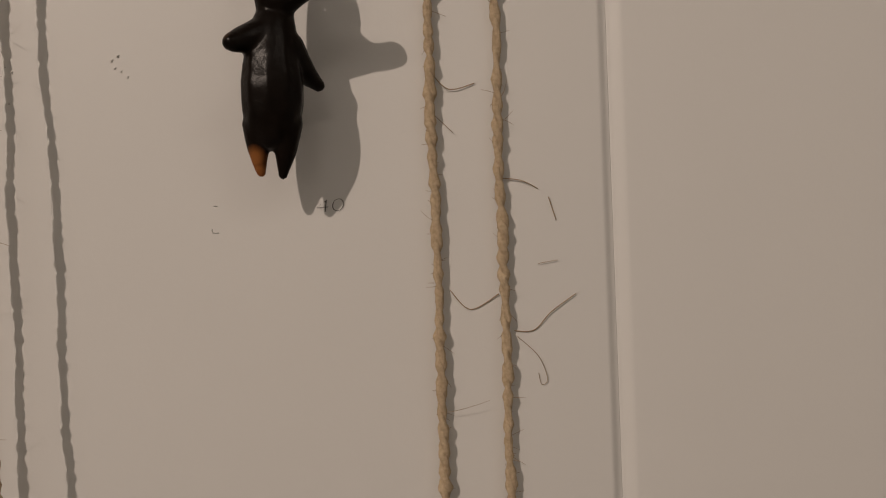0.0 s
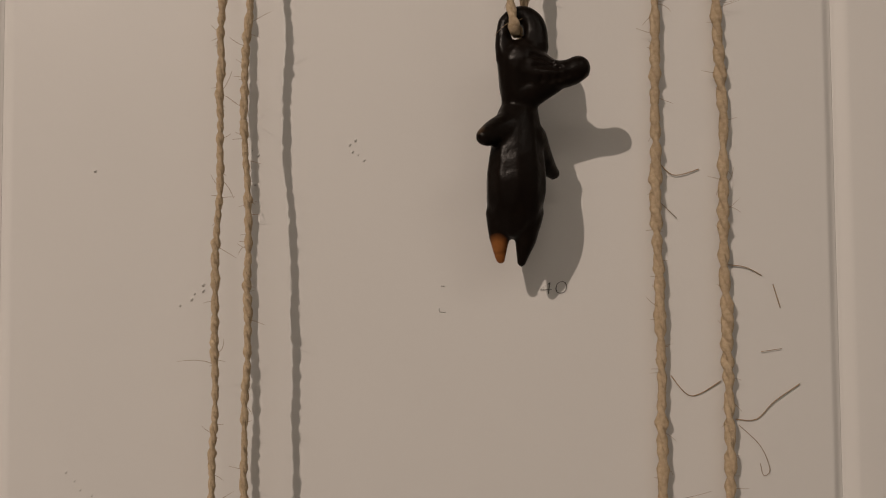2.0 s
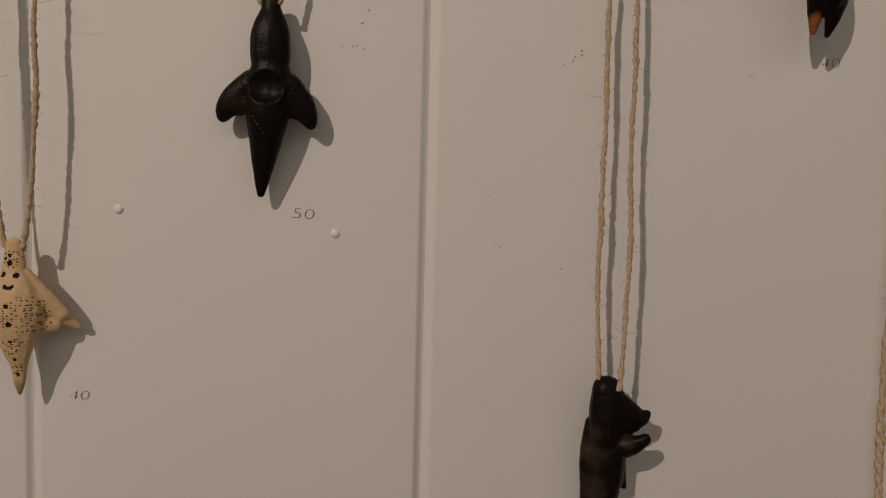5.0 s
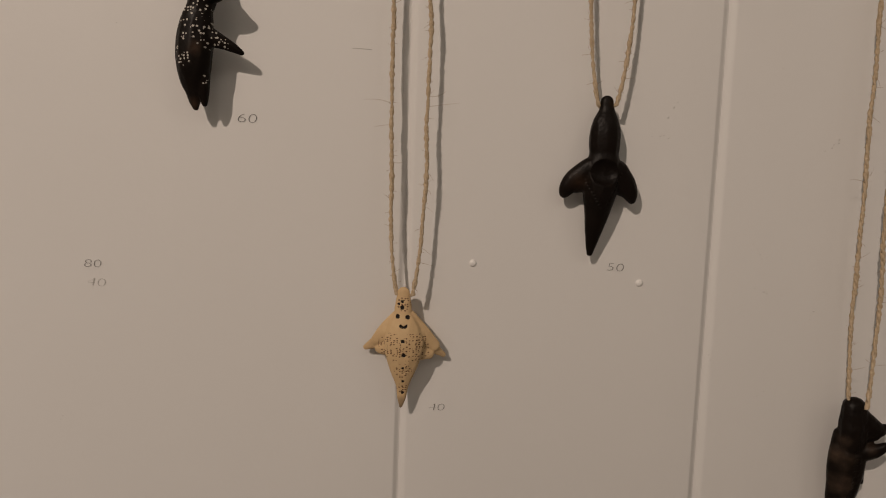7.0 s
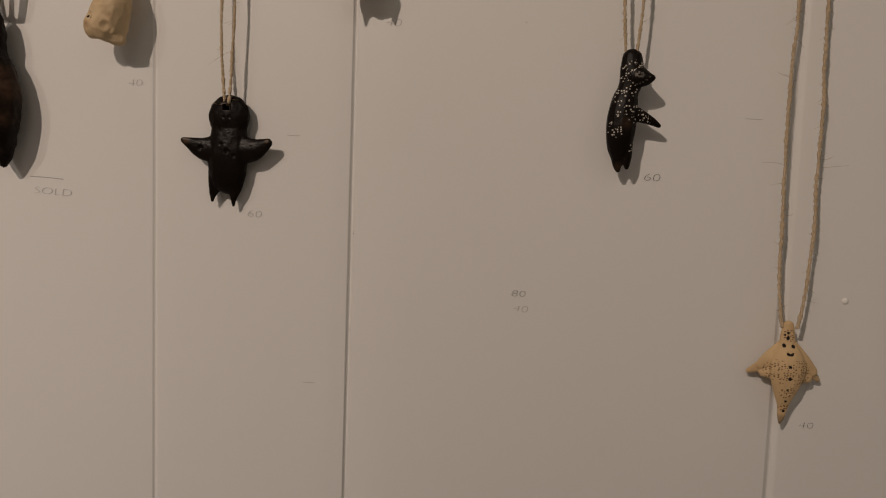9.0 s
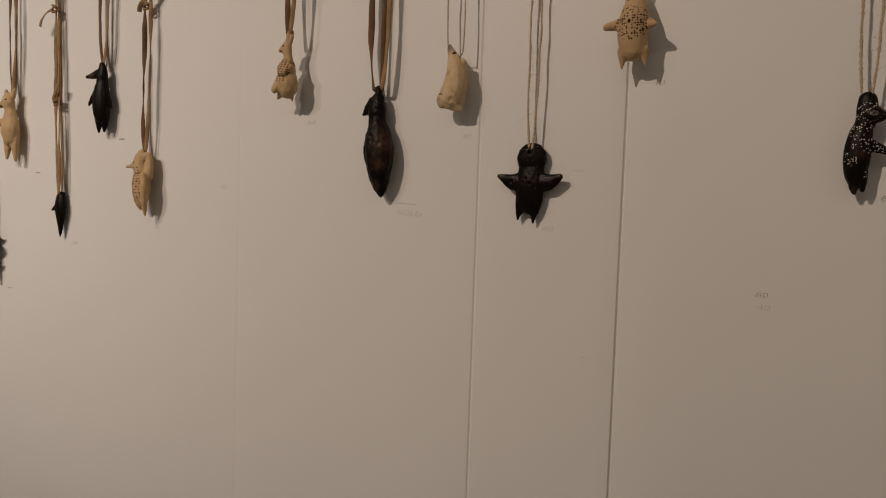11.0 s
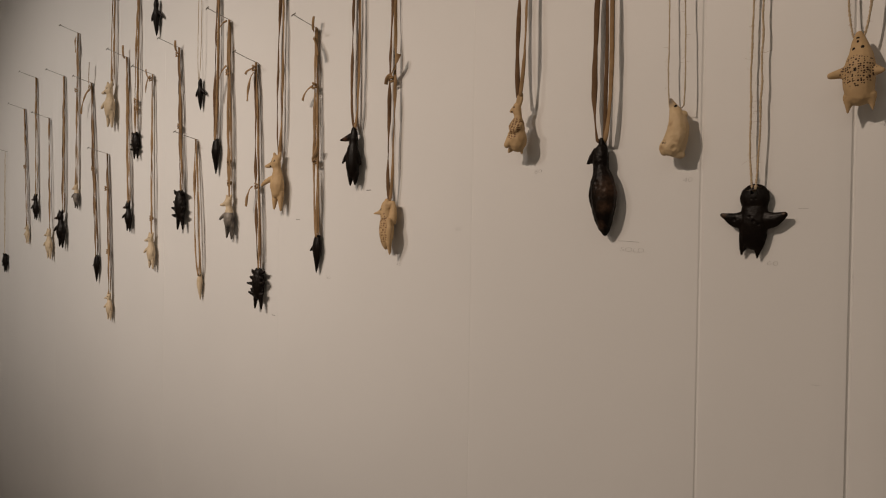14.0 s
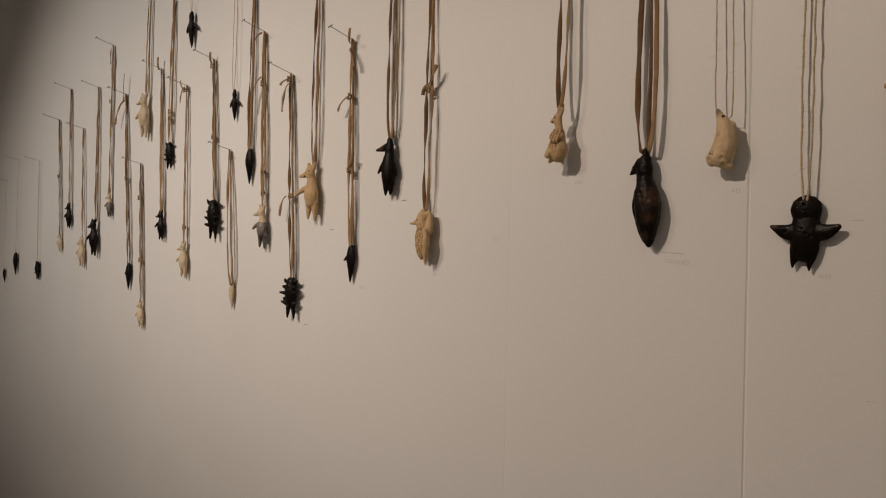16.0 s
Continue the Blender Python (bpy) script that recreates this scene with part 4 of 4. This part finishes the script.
# x, z of the figure's top, height, mesh, label, height of the pin, more
ROW = [
    (-1.360, 1.552, 0.095, bird_cream, "cream clay bird whistle with scaled breast on suede strips", None, dict(SUEDE, sep=0.016, count=0, tails=[(0.54, 0.034, 0.034), (0.54, -0.01, -0.02)], knots=(0.52,))),
    (-1.454, 1.682, 0.103, otter_black, "black clay otter whistle with a brown snout on brown suede strips", None, dict(SUEDE, sep=0.024)),
    (-1.562, 1.491, 0.073, spike_black, "black clay bird whistle on knotted suede strips", 1.883, dict(SUEDE, sep=0.012, knots=(0.36, 0.72), tails=[(0.98, 0.010, 0.03), (0.95, 0.030, -0.045), (0.72, -0.035, -0.03), (0.36, 0.03, 0.03)], lean=-0.014)),
    (-1.687, 1.653, 0.115, bear_cream, "cream clay pig whistle with a raised arm on suede strips", None, dict(SUEDE, sep=0.022)),
    (-1.756, 1.421, 0.087, spiny_black, "black clay spiny whistle on knotted suede strips", 1.852, dict(SUEDE, sep=0.014, knots=(0.4, 0.97), tails=[(0.97, -0.032, -0.012), (0.95, -0.02, -0.07), (0.4, -0.02, -0.05)], lean=-0.026)),
    (-1.874, 1.575, 0.096, bear_grey, "pale and smoked clay whistle figure on suede strips", 1.965, dict(SUEDE, sep=0.012, knots=(0.2, 0.08, 0.7), tails=[(0.74, -0.05, -0.08), (0.99, -0.03, -0.02)], lean=-0.019)),
    (-1.939, 1.707, 0.082, spike_plain, "slim black clay whistle on brown suede strips", None, dict(SUEDE, sep=0.016)),
    (-2.015, 1.854, 0.074, swallow_black, "small black clay bird whistle on pale twine", None, dict(cord="twine", sep=0.018, depth=0.011, thick=0.0008, count=0, cord_mat=M_JUTE_PALE)),
    (-2.010, 1.397, 0.063, spike_pale, "small pale clay whistle on a wide suede loop", 1.713, dict(SUEDE, sep=0.030, knots=(), lean=-0.028)),
    (-2.098, 1.596, 0.097, spiny_slim, "black clay whistle with stubby spines on suede strips", 1.945, dict(SUEDE, sep=0.014, knots=(0.45, 0.95), tails=[(0.97, 0.004, 0.03)], lean=-0.027)),
    (-2.242, 2.092, 0.096, swallow_black, "black clay bird whistle with spread wings on pale twine", None, dict(cord="twine", sep=0.020, depth=0.011, thick=0.0008, count=0, cord_mat=M_JUTE_PALE)),
    (-2.256, 1.491, 0.093, bear_pale, PALE_BEAR, 1.902, dict(SUEDE, sep=0.012, knots=(0.1, 0.97), tails=[(0.97, -0.02, 0.03), (0.99, -0.02, -0.05)], count=0, lean=-0.014)),
    (-2.359, 1.762, 0.073, spiny_slim, "small black spiny clay whistle on tan suede strips", None, dict(SUEDE, sep=0.020, knots=(0.22, 0.17), cord_mat=M_SUEDE_TAN)),
    (-2.399, 1.577, 0.083, bear_black, BLACK_BEAR, 1.974, dict(SUEDE, sep=0.012, cord_mat=M_SUEDE_TAN, tails=[(0.99, 0.003, 0.04)], lean=-0.031)),
    (-2.516, 1.916, 0.128, bear_pale, "pale clay bear whistle with an arm held out on suede strips", None, dict(SUEDE, sep=0.024, cord_mat=M_SUEDE_TAN)),
    (-2.524, 1.319, 0.079, bear_pale, PALE_BEAR, 1.718, dict(SUEDE, sep=0.012, knots=(0.3, 0.75), lean=-0.034)),
    (-2.621, 1.426, 0.082, spike_black, "black clay bird whistle on suede strips with loose ends", 1.940, dict(SUEDE, sep=0.016, knots=(0.5, 0.97), tails=[(0.98, 0.02, 0.08), (0.96, -0.07, -0.08)], lean=-0.060)),
    (-2.785, 1.643, 0.079, bear_grey, "grey smoked clay whistle on tan suede strips", 2.112, dict(SUEDE, sep=0.010, knots=(0.62,), cord_mat=M_SUEDE_TAN, tails=[(0.97, 0.02, -0.06)], lean=-0.008)),
    (-2.899, 1.561, 0.120, bear_black, "tall black clay bear whistle on suede strips", 1.996, dict(SUEDE, sep=0.020, lean=-0.013)),
    (-3.019, 1.501, 0.101, bear_pale, "pale clay bird whistle on suede strips", 1.875, dict(SUEDE, sep=0.018, count=0, lean=-0.030)),
    (-3.161, 1.622, 0.089, bear_black, BLACK_BEAR, 2.032, dict(SUEDE, sep=0.012, lean=-0.026)),
    (-3.259, 1.517, 0.070, bear_pale, PALE_BEAR, 1.937, dict(SUEDE, sep=0.014, knots=(0.5,), lean=-0.052)),
    (-3.519, 1.407, 0.073, spiny_slim, "dark star-shaped clay whistle on thin grey twine", 1.801, dict(cord="twine", sep=0.014, depth=0.011, thick=0.0009, count=0, cord_mat=M_JUTE_PALE, lean=-0.017)),
    (-3.828, 1.437, 0.098, spike_plain, "slim dark clay whistle on twine", None, dict(cord="twine", sep=0.008, depth=0.011, thick=0.0005, pin_head=False, count=0, cord_mat=M_JUTE_PALE)),
    (-4.017, 1.361, 0.062, spike_plain, "slim dark clay whistle on twine", None, dict(cord="twine", sep=0.008, depth=0.011, thick=0.0005, pin_head=False, count=0, cord_mat=M_JUTE_PALE)),
]
small = {}
for i, (x, z, high, mesh, label, top, more) in enumerate(ROW):
    key = (mesh.name, round(high, 3))
    if key not in small:
        small[key] = scaled(mesh, high / 0.10)
    necklace(x, z, small[key], label, top=top, seed=40 + i, **more)

# the doubled twine at the far end, its figure hanging low
low_dog = scaled(bear_black, 0.8)
thick_cord = necklace(0.047, 1.235, low_dog, "thick jute twine necklace hanging low with a black clay whistle", sep=0.0200, top=1.98, depth=0.0035, side=0.004, thick=0.0019, amp=0.0012, count=60, seed=71, lean=0.0,
                      rest=0.0022, step_out=0.0)
# stray fibres that stand off the thick twine, beside the wall
STRAYS = [[(0.036, 1.545), (0.042, 1.539), (0.051, 1.541)], [(0.058, 1.508), (0.066, 1.507), (0.072, 1.504)], [(0.0755, 1.501), (0.078, 1.493)], [(0.040, 1.470), (0.047, 1.463), (0.057, 1.468)],
          [(0.062, 1.455), (0.069, 1.455), (0.075, 1.461), (0.084, 1.467)], [(0.063, 1.453), (0.070, 1.446), (0.073, 1.438), (0.071, 1.436), (0.070, 1.440)], [(0.036, 1.531), (0.043, 1.524)], [(0.071, 1.478), (0.078, 1.479)]]
stray_bm = bmesh.new()
for k, line in enumerate(STRAYS):
    fibre(stray_bm, [(x - 0.047, -0.0006 - 0.0003 * math.sin(i * 1.7 + k), z - 1.235) for i, (x, z) in enumerate(line)], 0.00018 if k < 5 else 0.00011)
tagged(part("stray_fuzz", stray_bm, M_FIBRE, thick_cord, "dark stray jute fibres"), kind="stuff")


# ---------------------------------------------------------------- pencil writing and marks on the wall
def written(text, x, z, size=0.0072, mat=M_PENCIL, tilt=0.0):
    """Pencil writing on the wall, as a thin sheet of letter shapes centred at x, z."""
    curve = bpy.data.curves.new("writing", "FONT")
    curve.body, curve.size, curve.align_x, curve.align_y = text, size * 1.12, "CENTER", "CENTER"
    curve.offset, curve.shear = -0.036 * size, 0.1
    tmp = new("writing", curve)
    me = bpy.data.meshes.new_from_object(tmp.evaluated_get(bpy.context.evaluated_depsgraph_get()))
    bpy.data.objects.remove(tmp)
    me.transform(Matrix.Diagonal((1.3, 0.8, 1, 1)))
    me.materials.clear()
    me.materials.append(mat)
    ob = new("pencil_writing", me)
    ob.matrix_world = pose(x, -0.00035, z, 90, tilt, 0)
    what = "sold note" if text == "SOLD" else "price " + text
    return tagged(ob, "pencilled %s written on the white wall" % what, "writing", "pencil notes")


for text, x, z, size, mat, tilt in [("40", 0.0, 1.500, 0.0072, M_PENCIL, -3), ("50", -0.2515, 1.421, 0.0078, M_PENCIL, 3), ("40", -0.356, 1.332, 0.0072, M_PENCIL, 0), ("60", -0.471, 1.501, 0.0085, M_PENCIL, 2),
                                    ("80", -0.560, 1.414, 0.0075, M_PENCIL, 0), ("40", -0.558, 1.403, 0.0080, M_PENCIL_FAINT, 4), ("60", -0.761, 1.464, 0.0085, M_PENCIL_FAINT, 3), ("40", -0.857, 1.560, 0.0085, M_PENCIL_FAINT, 0),
                                    ("SOLD", -0.926, 1.475, 0.0090, M_PENCIL_FAINT, 3), ("60", -1.070, 1.582, 0.0090, M_PENCIL_FAINT, 0), ("40", -1.349, 1.442, 0.0090, M_PENCIL_FAINT, 0), ("80", -1.217, 1.501, 0.0085, M_PENCIL_FAINT, 0),
                                    ("40", -0.658, 1.606, 0.0085, M_PENCIL_FAINT, 4), ("50", -1.538, 1.410, 0.0095, M_PENCIL_FAINT, 0)]:
    written(text, x, z, size, mat, tilt)


def stroke(name, label, lines, r, mat, kind=""):
    """Thin pencil strokes lying on the wall."""
    bm = bmesh.new()
    for line in lines:
        tube(bm, curve_points([np.array((x, -0.0001, z)) for x, z in line], 0.002), r, 4, 0.6)
    return tagged(new(name, mesh_of(bm, name, mat)), label, "mark", kind=kind)


stroke("pencil_line", "thin pencil line above the sold note", [[(-0.945, 1.4865), (-0.931, 1.486), (-0.917, 1.485)]], 0.0003, M_PENCIL_FAINT)
for line in ([(-0.411, 1.5432), (-0.400, 1.5428)], [(-0.0385, 1.5012), (-0.0373, 1.5011)], [(-0.720, 1.337), (-0.711, 1.3372)], [(-0.0392, 1.4935), (-0.0390, 1.4922), (-0.0370, 1.4921)], [(-0.726, 1.5235), (-0.736, 1.5238)]):
    stroke("pencil_tick", "short pencil tick on the white wall", [line], 0.00015, M_PENCIL_FAINT)
for x, z in ((-1.636, 1.520), (-1.427, 1.570), (-1.716, 1.324)):
    stroke("pencil_note", "unreadable faint pencil note on the wall", [[(x - 0.006, z), (x + 0.006, z)]], 0.0009, M_PENCIL_FAINT)


def nicks(x, z, spots, seed, dark=True):
    """A cluster of tiny chips in the paint: raised flakes with a dark hollow beside each."""
    rng = random.Random(seed)
    bm = bmesh.new()
    for dx, dz in spots:
        r = rng.uniform(0.00025, 0.0005)
        tube(bm, [(x + dx - r, -0.0001, z + dz), (x + dx, -r * 0.5, z + dz + r * 0.4), (x + dx + r * 1.2, -0.0001, z + dz + r * 0.8)], [r * 0.25, r * 0.5, r * 0.25], 6)
        if dark:
            n = len(bm.faces)
            tube(bm, [(x + dx - r, -0.0001, z + dz - r * 0.9), (x + dx + r * 0.7, -0.0002, z + dz - r * 0.7)], r * 0.28, 5)
            bm.faces.ensure_lookup_table()
            for f in bm.faces[n:]:
                f.material_index = 1
    tagged(new("paint_nicks", mesh_of(bm, "paint_nicks", [M_WALL, M_PENCIL_FAINT])), "small chips in the white wall paint", "mark", "paint chips", "stuff")


for k, (x, z, spots) in enumerate([
        (-0.068, 1.549, [(0, 0.003), (-0.002, 0.0015), (-0.001, -0.001), (0.001, -0.002), (0.003, -0.004)]), (-0.104, 1.547, [(0, 0.002), (0.002, 0.0), (0.001, -0.010)]),
        (-0.222, 1.517, [(0, 0), (-0.003, -0.006), (0.002, 0.003)]), (-0.229, 1.500, [(-0.005, 0), (0, 0), (0.002, 0.0005), (0.005, -0.001)]),
        (-0.164, 1.434, [(-0.004, 0.004), (-0.001, 0.001), (0.001, -0.002), (0.005, -0.004), (0.002, -0.005)]), (-0.161, 1.409, [(-0.004, 0.002), (0.002, 0), (0.004, -0.001)]),
        (-0.121, 1.500, [(0, 0), (-0.004, -0.003)]), (-0.158, 1.344, [(0, 0), (0.004, 0.003)]), (-0.129, 1.395, [(0, 0), (0.002, 0.003), (0, -0.002)]), (-0.190, 1.369, [(0, 0), (0.001, -0.003), (0.002, 0.002)]),
        (-0.159, 1.542, [(0, 0)]), (-0.124, 1.499, [(0, 0), (-0.005, -0.004), (0.003, 0.003)]), (-0.580, 1.320, [(0, 0), (0.001, 0.002)]), (-0.544, 1.552, [(0, 0)]), (-0.583, 1.474, [(0, 0)]), (-0.563, 1.607, [(0, 0)]),
        (-0.815, 1.615, [(0, 0)]), (-1.392, 1.790, [(0, 0)]), (-1.437, 1.489, [(0, 0), (0.004, 0.004), (-0.002, -0.006)]), (-1.365, 1.179, [(0, 0)]), (-1.151, 1.131, [(0, 0), (0.008, 0)]), (-1.727, 1.300, [(0, 0), (0, -0.004)]),
        (-0.685, 1.40, [(0.001, 0.053), (0.001, 0.043), (0, 0.004), (0, -0.020), (0, -0.035), (0, -0.051)])]):
    nicks(x, z, spots, k)


def filled_hole(x, z):
    """A screw hole filled and painted over: a small dome with a soft foot."""
    bm = bmesh.new()
    tube(bm, [(x, 0.001, z), (x, -0.0002, z), (x, -0.0009, z), (x, -0.0011, z)], [0.0026, 0.0022, 0.0016, 0.0005], 16)
    tagged(new("filled_hole", mesh_of(bm, "filled_hole", M_WALL)), "small painted-over lump on the white wall", "mark", "painted lumps")


for x, z in ((-0.236, 1.412), (-0.337, 1.421)):
    filled_hole(x, z)
